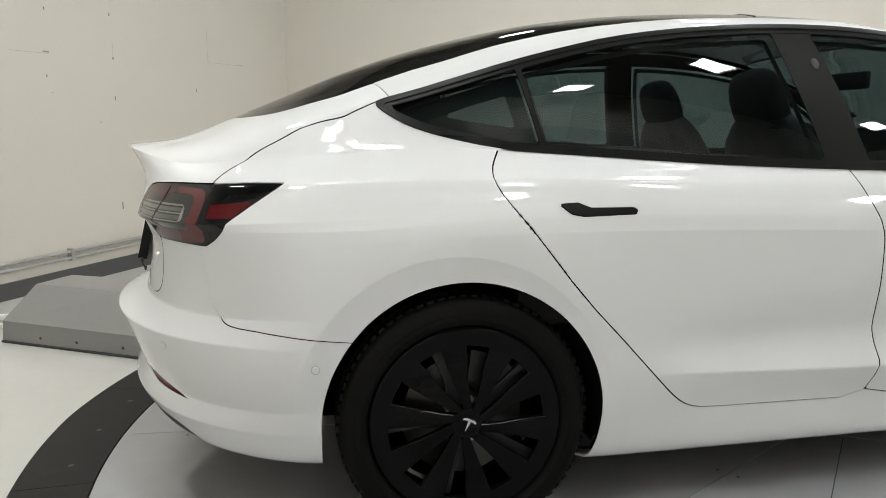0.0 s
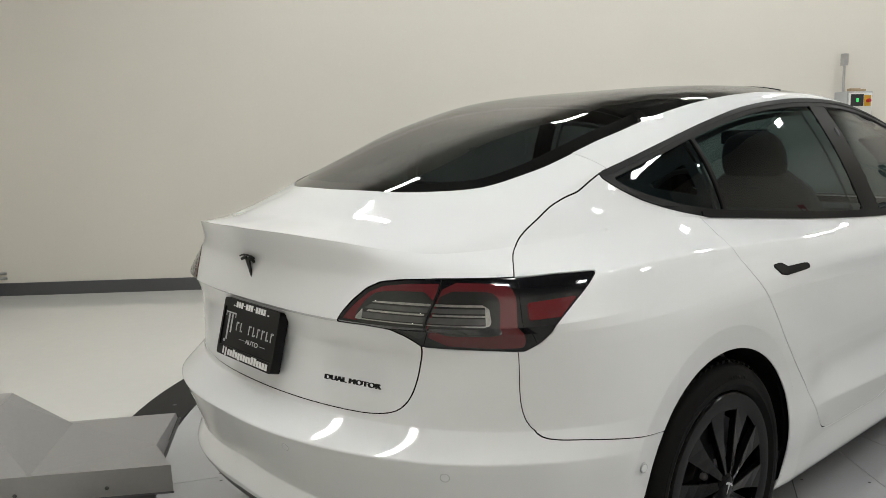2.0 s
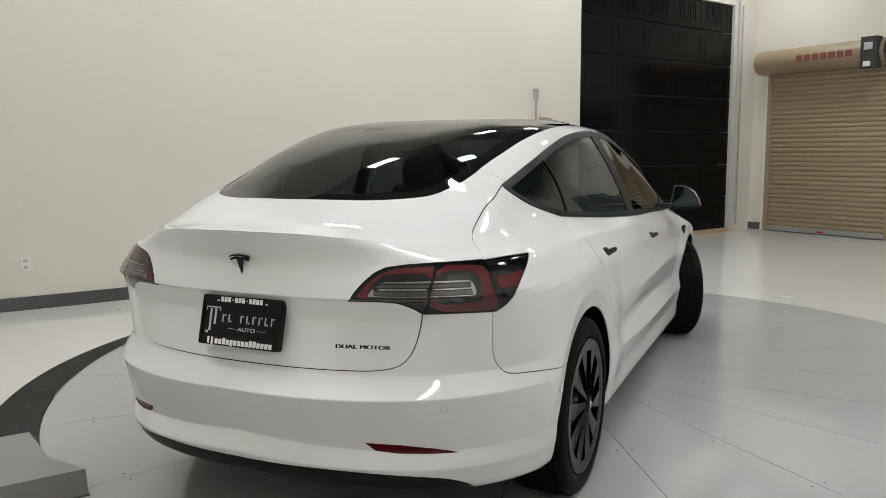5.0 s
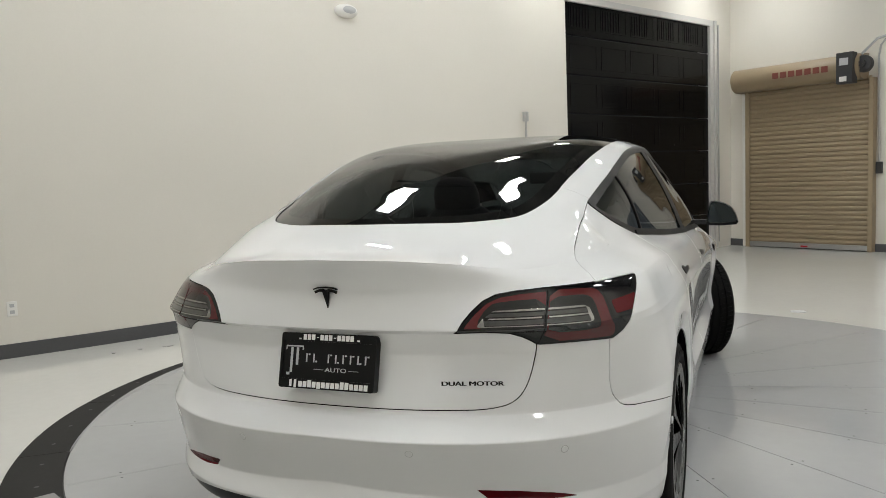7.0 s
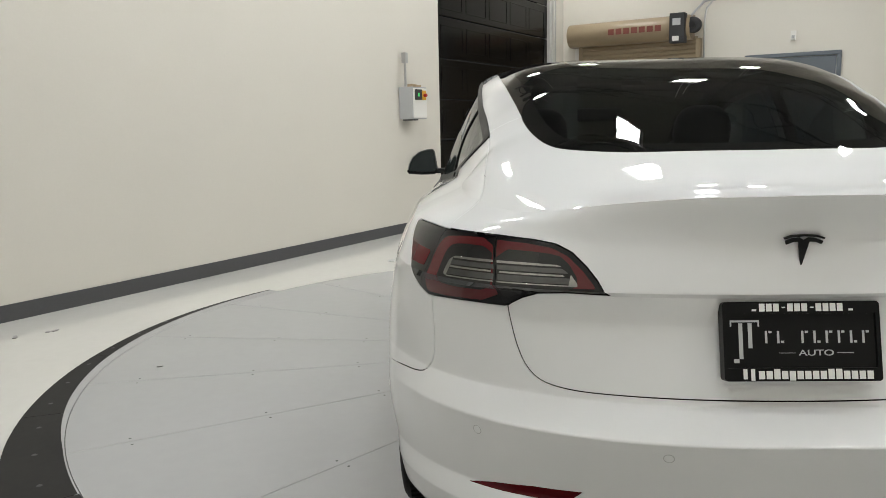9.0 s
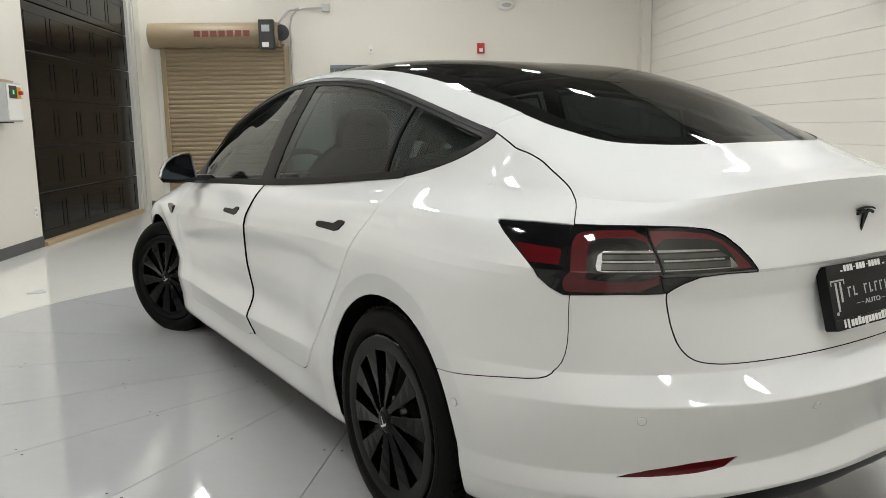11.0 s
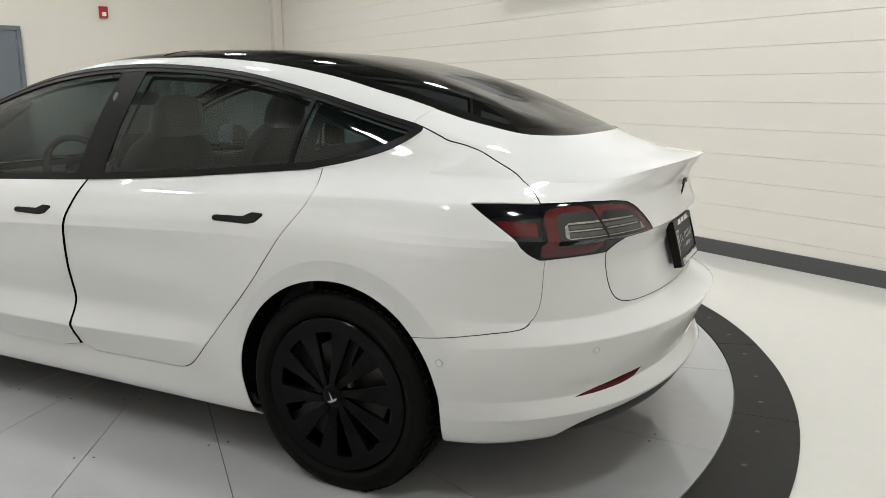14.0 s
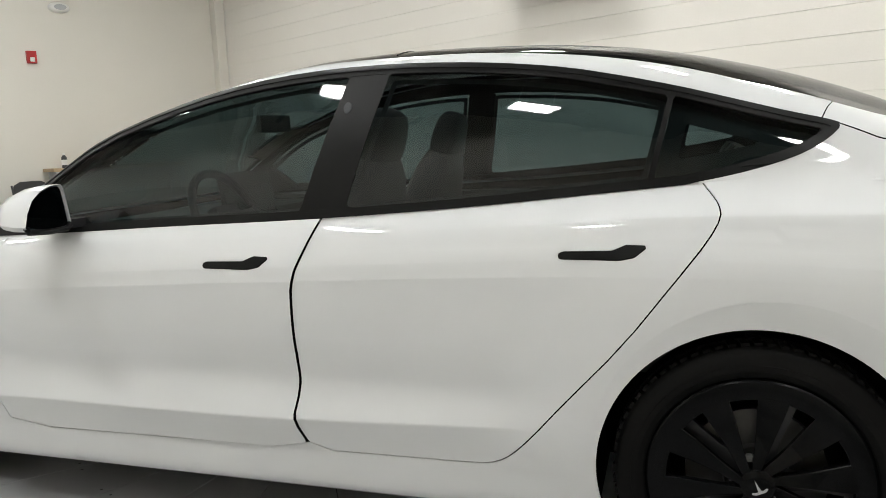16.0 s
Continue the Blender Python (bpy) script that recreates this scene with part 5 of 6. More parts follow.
# parking sensors
for x, y, z in ((-1.83, 0.928, 0.517), (-2.24, 0.66, 0.535), (-2.425, 0.27, 0.55)):
    for s in (1, -1):
        i = np.argmin(((Vl - np.array([x, y, z])) ** 2).sum(1))
        nrm = Vector(Nl[i]); c = Vector(Vl[i])
        bm = bmesh.new()
        q = nrm.to_track_quat("Z", "Y").to_matrix().to_4x4()
        lathe(bm, [(0.0001, 0.0014), (0.0090, 0.0014), (0.0098, 0.0006), (0.0100, -0.002)], 20, Matrix.Diagonal((1, s, 1, 1)) @ Matrix.Translation(c) @ q)
        sensor = part("parking_sensor", bm, M_CARPAINT, rear_bumper, "small round parking sensor", True)
        bm = bmesh.new()
        lathe(bm, [(0.0099, 0.0002), (0.0101, 0.0006), (0.0116, 0.0006), (0.0118, -0.003)], 20, Matrix.Diagonal((1, s, 1, 1)) @ Matrix.Translation(c) @ q)
        part("gasket", bm, M_GREYPL, sensor, "thin grey rubber gasket")
# side repeater on the front wing
for s in (1, -1):
    bm = bmesh.new()
    y0 = float(Vl[np.argmin(((Vl - np.array([1.06, 0.9, 0.795])) ** 2).sum(1))][1])
    prism(bm, [(1.005, 0.812), (1.085, 0.822), (1.105, 0.812), (1.085, 0.785), (1.05, 0.765), (1.03, 0.772)], y0 - 0.006, y0 + 0.010, Matrix(((1, 0, 0, 0), (0, 0, s, 0), (0, 1, 0, 0), (0, 0, 0, 1))))
    part("side_camera", bm, M_BLACKGLOSS, car, "small black side camera")

# ---- cabin ----
def loft(bm, m, rings, n=20):
    """A cushion from soft-cornered sections: (height, half width, half thickness)."""
    rows = []
    for h, w, d in rings:
        row = []
        for i in range(n):
            t = 2 * math.pi * i / n
            c, q = math.cos(t), math.sin(t)
            row.append(bm.verts.new(m @ Vector((d * math.copysign(abs(c) ** 0.6, c), w * math.copysign(abs(q) ** 0.6, q), h))))
        rows.append(row)
    for a, b in zip(rows, rows[1:]):
        for i in range(n):
            bm.faces.new((a[i], a[(i + 1) % n], b[(i + 1) % n], b[i]))
    bm.faces.new(rows[0][::-1]); bm.faces.new(rows[-1])


def seat(x, y, rear=False):
    bm = bmesh.new()
    m = Matrix.Translation((x, y, 0.635)) @ Matrix.Rotation(radians(-18), 4, "Y")
    loft(bm, m, ((-0.05, 0.24, 0.085), (0.02, 0.25, 0.09), (0.12, 0.265, 0.09), (0.26, 0.265, 0.085), (0.38, 0.25, 0.075), (0.46, 0.215, 0.066), (0.51, 0.16, 0.058), (0.535, 0.128, 0.05)))
    s = part("seat", bm, M_SEAT, car, "dark upholstered front seat", True)
    bm = bmesh.new()
    loft(bm, m, ((0.53, 0.122, 0.048), (0.56, 0.128, 0.054), (0.61, 0.127, 0.054), (0.655, 0.115, 0.05), (0.685, 0.092, 0.042), (0.70, 0.06, 0.03), (0.705, 0.02, 0.012)))
    part("headrest", bm, M_SEAT, s, "", True)
    bm = bmesh.new()
    box(bm, -0.02, 0.52, -0.25, 0.25, -0.15, 0.03, 0.05, Matrix.Translation((x, y, 0.62)))
    part("seat_cushion", bm, M_SEAT, s, "", True)


for y in (0.37, -0.37):
    seat(-0.11, y)
bm = bmesh.new()
m = Matrix.Translation((-1.20, 0, 0.62)) @ Matrix.Rotation(radians(-25), 4, "Y")
box(bm, -0.06, 0.06, -0.62, 0.62, -0.1, 0.46, 0.05, m)
bench = part("rear_bench", bm, M_SEAT, car, "dark rear bench", True)
for y in (0.36, 0, -0.36):
    bm = bmesh.new()
    box(bm, -0.04, 0.04, -0.12, 0.12, 0.44, 0.57, 0.035, m @ Matrix.Translation((0, y, 0)))
    part("rear_headrest", bm, M_SEAT, bench, "", True)
bm = bmesh.new()
box(bm, 0.55, 1.05, -0.72, 0.72, 0.80, 0.925, 0.04)
part("dashboard", bm, M_CABIN, car, "black dashboard", True)
bm = bmesh.new()
box(bm, -0.01, 0.01, -0.19, 0.19, -0.12, 0.12, 0.008, Matrix.Translation((0.47, 0.0, 0.98)) @ Matrix.Rotation(radians(10), 4, "Y"))
part("touch_screen", bm, M_SCREEN, car, "wide dark touch screen")
bm = bmesh.new()
mw = Matrix.Translation((0.33, 0.37, 0.945)) @ Matrix.Rotation(radians(-65), 4, "Y")
tube(bm, [mw @ Vector((0.18 * math.cos(t), 0.18 * math.sin(t), 0)) for t in np.linspace(0, 2 * math.pi, 33)], 0.016, 8, cap=False)
box(bm, -0.02, 0.02, -0.17, 0.17, -0.012, 0.012, 0.008, mw)
box(bm, -0.06, 0.05, -0.07, 0.07, -0.03, 0.015, 0.012, mw)
part("steering_wheel", bm, M_CABIN, car, "black steering wheel", True)
bm = bmesh.new()
box(bm, -0.012, 0.012, -0.12, 0.12, -0.035, 0.035, 0.01, Matrix.Translation((0.33, 0, 1.285)))
part("cabin_mirror", bm, M_CABIN, car)
bm = bmesh.new()
box(bm, -1.95, -1.30, -0.58, 0.58, 1.015, 1.035)
part("parcel_shelf", bm, M_CABIN, car, "dark parcel shelf")
for s in (1, -1):
    bm = bmesh.new()
    box(bm, -1.25, 0.9, s * 0.70 - 0.03, s * 0.70 + 0.03, 0.55, 0.955, 0.02)
    part("door_card", bm, M_CABIN, car, "black inner door panel")


# ================= things in the room =================
def wall_pose(at, along):
    """x along the wall (to the viewer's right), y up, z out into the room."""
    d = Vector((along[0], along[1], 0)).normalized()
    n = d.cross(Vector((0, 0, 1)))
    return Matrix(((d.x, 0, n.x, at[0]), (d.y, 0, n.y, at[1]), (0, 1, 0, 0), (0, 0, 0, 1)))


EAST = wall_pose(CORNER_BC, CORNER_CD - CORNER_BC)
NORTH = wall_pose(DOOR_A, (9.05 - DOOR_A.x, -0.50 - DOOR_A.y))


# black sectional door, set back in its opening
WIDE = math.hypot(9.05 - DOOR_A.x, -0.50 - DOOR_A.y)
black_door = new("sectional_door")
black_door.matrix_basis = NORTH
tagged(black_door, "black glossy sectional garage door, closed", "garage door")
for i in range(7):
    z0 = 0.05 + i * 0.515
    bm = bmesh.new()
    box(bm, 0.0, WIDE, z0 + 0.004, z0 + 0.511, -0.07, -0.025, 0.012)
    sec = part("door_section", bm, M_BLACKDOOR, black_door)
    for k in range(5):
        bm = bmesh.new()
        x0 = 0.10 + k * (WIDE - 0.14) / 5
        x1 = x0 + (WIDE - 0.14) / 5 - 0.10
        for (a0, a1, b0, b1) in ((x0, x1, z0 + 0.09, z0 + 0.104), (x0, x1, z0 + 0.40, z0 + 0.414), (x0, x0 + 0.014, z0 + 0.105, z0 + 0.399), (x1 - 0.014, x1, z0 + 0.105, z0 + 0.399)):
            box(bm, a0, a1, b0, b1, -0.026, -0.020, 0.0025)
        if i == 6:
            for q in range(7):
                box(bm, x0 + 0.04 + q * 0.06, x0 + 0.055 + q * 0.06, z0 + 0.12, z0 + 0.385, -0.025, -0.018, 0.003)
        part("raised_panel", bm, M_BLACKDOOR, sec)
bm = bmesh.new()
box(bm, 0.0, WIDE, 0.0, 0.05, -0.07, 0.05, 0.006)
part("threshold", bm, M_WOOD, black_door, "pale timber threshold")
for nm, x0, x1, d in (("jamb", WIDE - 0.005, WIDE + 0.085, 0.02), ("jamb", WIDE + 0.10, WIDE + 0.16, 0.045)):
    bm = bmesh.new()
    box(bm, x0, x1, 0.0, 3.66, -0.2, d, 0.004)
    part(nm, bm, M_STEELFRAME, black_door, "grey steel door jamb")
bm = bmesh.new()
tube(bm, [(WIDE + 0.21, 0.1, 0.03), (WIDE + 0.21, 3.6, 0.03)], 0.012, 8)
part("track_pipe", bm, M_GALV, black_door)
bm = bmesh.new()
box(bm, -0.02, WIDE + 0.085, 3.57, 3.66, -0.2, 0.02, 0.004)
part("head_frame", bm, M_STEELFRAME, black_door)

# control box beside it, with its conduit
cb = new("control_box")
cb.matrix_basis = NORTH @ Matrix.Translation((-0.76, 0, 0))
tagged(cb, "pale grey steel control box with a small display and red switch", "control box")
bm = bmesh.new(); box(bm, -0.155, 0.155, 1.34, 1.71, 0.0, 0.185, 0.008)
part("box_body", bm, M_GREYPL, cb)
bm = bmesh.new(); box(bm, -0.14, 0.14, 1.355, 1.695, 0.185, 0.197, 0.004)
part("box_door", bm, M_WHITEPL, cb)
bm = bmesh.new(); box(bm, -0.12, 0.03, 1.56, 1.68, 0.197, 0.204, 0.002)
part("display", bm, M_DARK, cb, "dark display")
bm = bmesh.new(); box(bm, -0.06, -0.03, 1.60, 1.64, 0.2045, 0.207, 0.001)
part("green_light", bm, material("green_light", (0.05, 0.6, 0.15), 0.4, emit=0.6), cb, "small green light")
bm = bmesh.new(); box(bm, 0.04, 0.12, 1.56, 1.67, 0.197, 0.202, 0.002)
part("switch_plate", bm, material("amber_plate", (0.65, 0.38, 0.03), 0.4), cb, "amber switch plate")
bm = bmesh.new(); lathe(bm, [(0.001, 0.235), (0.018, 0.235), (0.02, 0.23), (0.02, 0.202)], 16, Matrix.Translation((0.08, 1.615, 0)))
part("red_switch", bm, M_RED, cb, "red rotary switch")
bm = bmesh.new(); box(bm, -0.12, 0.0, 1.325, 1.34, 0.03, 0.16)
part("cable_gland", bm, M_DARK, cb)
pipe = new("conduit_riser")
pipe.matrix_basis = cb.matrix_basis
tagged(pipe, "short grey steel conduit rising from the control box", "conduit")
bm = bmesh.new(); tube(bm, [(-0.10, 1.70, 0.06), (-0.10, 2.02, 0.06)], 0.014, 10)
part("pipe", bm, M_GALV, pipe)
bm = bmesh.new(); box(bm, -0.128, -0.072, 1.98, 2.10, 0.03, 0.085, 0.006)
part("junction", bm, M_GALV, pipe)
bm = bmesh.new()
box(bm, -0.05, 0.07, 1.711, 1.745, 0.05, 0.11, 0.006, cb.matrix_basis)
box(bm, -0.02, 0.10, 1.711, 1.735, 0.10, 0.15, 0.006, cb.matrix_basis)
tagged(part("timber_offcut", bm, M_WOOD), "pale timber offcuts lying on the control box", "timber")


def outlet(m):
    ob = new("wall_outlet")
    ob.matrix_basis = m
    tagged(ob, "white double electrical outlet on the wall", "outlet", "wall outlets")
    bm = bmesh.new(); box(bm, -0.037, 0.037, -0.06, 0.06, 0.0, 0.007, 0.003)
    part("cover_plate", bm, M_WHITEPL, ob)
    for d in (-0.026, 0.026):
        bm = bmesh.new(); box(bm, -0.017, 0.017, d - 0.014, d + 0.014, 0.007, 0.010, 0.002)
        part("socket", bm, M_GREYPL, ob)


outlet(NORTH @ Matrix.Translation((-0.115, 0.385, 0.0)))
i = int(np.argmin([abs(q[0] - 0.115) for q in WB]))
outlet(wall_pose(WB[i], (WB[i + 1][0] - WB[i - 1][0], WB[i + 1][1] - WB[i - 1][1])) @ Matrix.Translation((0.115 - WB[i][0], 0.397, 0.0)))


def emergency_light(m):
    ob = new("emergency_light")
    ob.matrix_basis = m
    tagged(ob, "white oval emergency light fixed high on the wall", "emergency light", "emergency lights")
    bm = bmesh.new()
    lathe(bm, [(0.0001, 0.085), (0.06, 0.082), (0.10, 0.065), (0.125, 0.03), (0.13, 0.0)], 32, Matrix.Diagonal((1.05, 0.55, 1, 1)))
    part("housing", bm, M_WHITEPL, ob, "", True)
    bm = bmesh.new()
    lathe(bm, [(0.0001, 0.092), (0.05, 0.089), (0.075, 0.08)], 24, Matrix.Diagonal((1.05, 0.5, 1, 1)))
    part("lens", bm, M_GREYPL, ob, "", True)


i = int(np.argmin([abs(q[0] - 2.97) for q in WB]))
emergency_light(wall_pose(WB[i], (WB[i + 1][0] - WB[i - 1][0], WB[i + 1][1] - WB[i - 1][1])) @ Matrix.Translation((2.97 - WB[i][0], 3.07, 0)))
emergency_light(EAST @ Matrix.Translation((5.78, 3.11, 0)))

# roller shutter
sh = new("roller_shutter")
sh.matrix_basis = EAST
tagged(sh, "tan steel roller shutter, closed, with a drum hood and motor", "roller shutter")
for i in range(33):
    bm = bmesh.new()
    z = 0.09 + i * 0.0735
    pts = [(z, 0.085), (z + 0.012, 0.097), (z + 0.036, 0.104), (z + 0.060, 0.097), (z + 0.0715, 0.085)]
    a = [bm.verts.new((0.40, zz, d)) for zz, d in pts]; b = [bm.verts.new((2.24, zz, d)) for zz, d in pts]
    for k in range(4):
        bm.faces.new((a[k], b[k], b[k + 1], a[k + 1]))
    part("slat", bm, M_SHUTTER, sh)
bm = bmesh.new(); box(bm, 0.39, 2.25, 0.015, 0.09, 0.075, 0.11, 0.005)
part("bottom_bar", bm, M_GALV, sh, "bright bottom bar")
bm = bmesh.new(); box(bm, 1.25, 1.36, 0.03, 0.055, 0.11, 0.113)
part("bar_label", bm, M_RED, sh)
bm = bmesh.new(); box(bm, 0.39, 2.25, 0.09, 2.55, 0.02, 0.075)
part("curtain_back", bm, M_SHUTTER, sh)
for x in (0.335, 2.245):
    bm = bmesh.new(); box(bm, x, x + 0.065, 0.0, 2.52, 0.0, 0.13, 0.005)
    part("guide_rail", bm, M_SHUTTER, sh)
bm = bmesh.new(); box(bm, 0.24, 0.33, 0.0, 2.52, 0.0, 0.05, 0.004)
part("side_frame", bm, M_WHITEPL, sh)
bm = bmesh.new()
n = 18
prof = [(2.50, 0.02), (2.50, 0.16)] + [(2.685 + 0.185 * math.sin(t), 0.19 + 0.185 * math.cos(t)) for t in np.linspace(-1.3, math.pi / 2, n)] + [(2.87, 0.02)]
a = [bm.verts.new((0.22, zz, d)) for zz, d in prof]; b = [bm.verts.new((2.20, zz, d)) for zz, d in prof]
for k in range(len(prof)):
    j = (k + 1) % len(prof)
    bm.faces.new((a[k], a[j], b[j], b[k]))
bm.faces.new(a[::-1]); bm.faces.new(b)
part("drum_hood", bm, M_SHUTTER, sh, "rounded tan drum hood", True)
for i in range(7):
    bm = bmesh.new(); box(bm, 0.93 + i * 0.125, 1.025 + i * 0.125, 2.64, 2.73, 0.372, 0.378, 0.002)
    part("hood_bar", bm, M_FADED, sh, "faded red bar of writing")
bm = bmesh.new(); box(bm, 1.92, 2.15, 2.44, 2.88, 0.28, 0.44, 0.01)
mot = part("motor_box", bm, M_DARK, sh, "dark grey motor box")
bm = bmesh.new(); box(bm, 1.97, 2.09, 2.70, 2.80, 0.44, 0.443)
part("motor_label", bm, M_GREYPL, mot)
bm = bmesh.new(); box(bm, 1.97, 2.07, 2.47, 2.54, 0.44, 0.443)
part("white_tag", bm, M_WHITEPL, mot)
bm = bmesh.new()
lathe(bm, [(0.001, 0.07), (0.11, 0.07), (0.12, 0.055), (0.12, -0.02)], 24, Matrix.Translation((2.24, 2.70, 0.26)))
lathe(bm, [(0.03, 0.10), (0.05, 0.10), (0.05, 0.07)], 16, Matrix.Translation((2.24, 2.70, 0.26)))
part("chain_wheel", bm, M_DARK, sh, "dark chain wheel", True)
pipe2 = new("wall_conduit")
pipe2.matrix_basis = EAST
tagged(pipe2, "bent galvanised steel conduit feeding the shutter motor", "conduit")
bm = bmesh.new()
tube(bm, [(2.93, 3.10, 0.04), (2.60, 3.09, 0.04), (2.46, 3.06, 0.05), (2.38, 2.96, 0.07), (2.355, 2.80, 0.08), (2.355, 2.2, 0.05), (2.36, 1.30, 0.03)], 0.014, 10)
part("pipe", bm, M_GALV, pipe2, "", True)
bm = bmesh.new()
tube(bm, [(2.50, 3.09, 0.06), (2.34, 3.05, 0.10), (2.25, 2.92, 0.2), (2.20, 2.84, 0.27)], 0.018, 10)
part("flex_pipe", bm, M_GREYPL, pipe2, "", True)
bm = bmesh.new(); box(bm, 2.86, 2.98, 3.04, 3.16, 0.0, 0.07, 0.005)
part("junction", bm, M_GALV, pipe2)
bm = bmesh.new(); box(bm, 2.32, 2.40, 1.14, 1.31, 0.0, 0.06, 0.005)
part("push_button_box", bm, M_DARK, pipe2)

# grey personnel door with its frame
pd = new("steel_door")
pd.matrix_basis = EAST
tagged(pd, "slate grey painted steel door, closed, in a matching frame", "door")
bm = bmesh.new(); box(bm, 3.02, 4.19, 0.01, 2.15, 0.004, 0.03, 0.004)
part("leaf", bm, M_GREYDOOR, pd)
for x0, x1, z0, z1 in ((2.955, 3.012, 0, 2.155), (4.198, 4.255, 0, 2.155), (2.955, 4.255, 2.158, 2.215)):
    bm = bmesh.new(); box(bm, x0, x1, z0, z1, 0.0, 0.055, 0.006)
    part("door_frame", bm, M_GREYDOOR, pd)
for z in (0.3, 1.1, 1.95):
    bm = bmesh.new(); tube(bm, [(4.194, z - 0.05, 0.04), (4.194, z + 0.05, 0.04)], 0.008, 8)
    part("hinge", bm, M_GALV, pd)
bm = bmesh.new()
lathe(bm, [(0.001, 0.07), (0.022, 0.07), (0.026, 0.06), (0.024, 0.04), (0.01, 0.035), (0.01, 0.03)], 16, Matrix.Translation((3.10, 1.0, 0)))
part("door_knob", bm, M_GALV, pd, "", True)

for nm, x, z, w, h, d, mat, lab, cat in (("alarm_strobe", 5.37, 2.45, 0.12, 0.16, 0.05, M_RED, "red fire alarm strobe on the wall", "alarm"), ("motion_detector_unit", 3.61, 2.46, 0.07, 0.13, 0.05, M_WHITEPL, "small white detector above the grey door", "detector"),
                                        ("thermostat", 2.56, 1.21, 0.13, 0.12, 0.025, M_WHITEPL, "small white thermostat on the wall", "thermostat"), ("light_switch", 2.84, 1.21, 0.075, 0.12, 0.01, M_WHITEPL, "white light switch plate", "switch")):
    ob = new(nm.replace("motion_", "wall_"))
    ob.matrix_basis = EAST @ Matrix.Translation((x, z, 0))
    tagged(ob, lab, cat)
    bm = bmesh.new(); box(bm, -w / 2, w / 2, -h / 2, h / 2, 0, d, 0.006)
    part("case", bm, mat, ob)
    bm = bmesh.new()
    if cat == "alarm":
        box(bm, -0.028, 0.028, -0.06, -0.005, d, d + 0.03, 0.006)
        part("strobe_lens", bm, M_WHITEPL, ob, "clear strobe lens")
    elif cat == "thermostat":
        box(bm, -0.035, 0.035, -0.02, 0.035, d, d + 0.002)
        part("small_screen", bm, M_GREYPL, ob)
    elif cat == "switch":
        box(bm, -0.008, 0.008, -0.016, 0.016, d, d + 0.008, 0.002)
        part("toggle", bm, M_WHITEPL, ob)
    else:
        box(bm, -0.02, 0.02, -0.04, 0.0, d, d + 0.006, 0.002)
        part("sensor_window", bm, M_GREYPL, ob)

# pilaster in the far corner
bm = bmesh.new()
box(bm, 7.95, 8.10, 0.0, HIGH, 0.0, 0.16, 0.0, EAST)
tagged(part("trim_corner_post", bm, M_WALL), "off-white boxed corner post", "trim", kind="structure")

# trestle table with bottles, and a folding chair
tb = new("work_table")
tb.matrix_basis = EAST @ Matrix.Translation((6.2, 0, 0.0))
tagged(tb, "tall narrow work table with a pale worn top", "table")
bm = bmesh.new(); box(bm, -0.85, 0.95, 0.95, 0.99, 0.02, 0.50, 0.006)
part("tabletop", bm, M_WOOD, tb)
for x in (-0.80, 0.86):
    for d in (0.06, 0.42):
        bm = bmesh.new(); box(bm, x, x + 0.05, 0.0, 0.95, d, d + 0.05, 0.004)
        part("leg", bm, M_GREYPL, tb)
bm = bmesh.new(); box(bm, -0.75, 0.86, 0.84, 0.95, 0.07, 0.10)
part("apron", bm, M_GREYPL, tb)
for k, (x, d, h, r, mat) in enumerate(((-0.62, 0.2, 0.20, 0.035, M_DARK), (-0.25, 0.25, 0.19, 0.032, M_GREYPL), (-0.12, 0.2, 0.21, 0.03, M_GREYDOOR), (0.0, 0.28, 0.17, 0.032, M_DARK))):
    ob = new("spray_bottle")
    ob.matrix_basis = tb.matrix_basis @ Matrix.Translation((x, 0.99, d)) @ Matrix.Rotation(radians(-90), 4, "X")
    tagged(ob, "small cleaning product bottle standing on the table", "bottle", "bottles on the table")
    bm = bmesh.new(); lathe(bm, [(0.001, 0.0), (r, 0.0), (r, h * 0.7), (r * 0.5, h * 0.82), (r * 0.4, h * 0.85)], 16)
    b_ = part("bottle_body", bm, mat, ob, "", True)
    bm = bmesh.new(); lathe(bm, [(r * 0.45, h * 0.85), (r * 0.45, h), (0.001, h)], 12)
    part("cap", bm, M_WHITEPL, ob)
    bm = bmesh.new(); lathe(bm, [(r + 0.0008, h * 0.2), (r + 0.0008, h * 0.55)], 16)
    part("wrapper", bm, M_WHITEPL, ob)
ch = new("folding_chair")
ch.matrix_basis = EAST @ Matrix.Translation((5.12, 0, 0.35))
tagged(ch, "black plastic folding chair against the wall", "chair")
bm = bmesh.new()
prism(bm, [(-0.20, 0.58), (0.20, 0.58), (0.225, 0.70), (0.20, 0.80), (0.12, 0.845), (-0.12, 0.845), (-0.20, 0.80), (-0.225, 0.70)], -0.10, -0.075)
part("backrest", bm, M_DARK, ch)
bm = bmesh.new(); box(bm, -0.21, 0.21, 0.42, 0.455, -0.08, 0.33, 0.012)
part("seat", bm, M_DARK, ch)
for sx in (-1, 1):
    bm = bmesh.new(); tube(bm, [(sx * 0.225, 0.0, 0.36), (sx * 0.225, 0.45, 0.05), (sx * 0.225, 0.80, -0.09)], 0.012, 8)
    part("front_leg", bm, M_DARK, ch)
    bm = bmesh.new(); tube(bm, [(sx * 0.20, 0.0, -0.12), (sx * 0.20, 0.44, 0.22)], 0.012, 8)
    part("rear_leg", bm, M_DARK, ch)

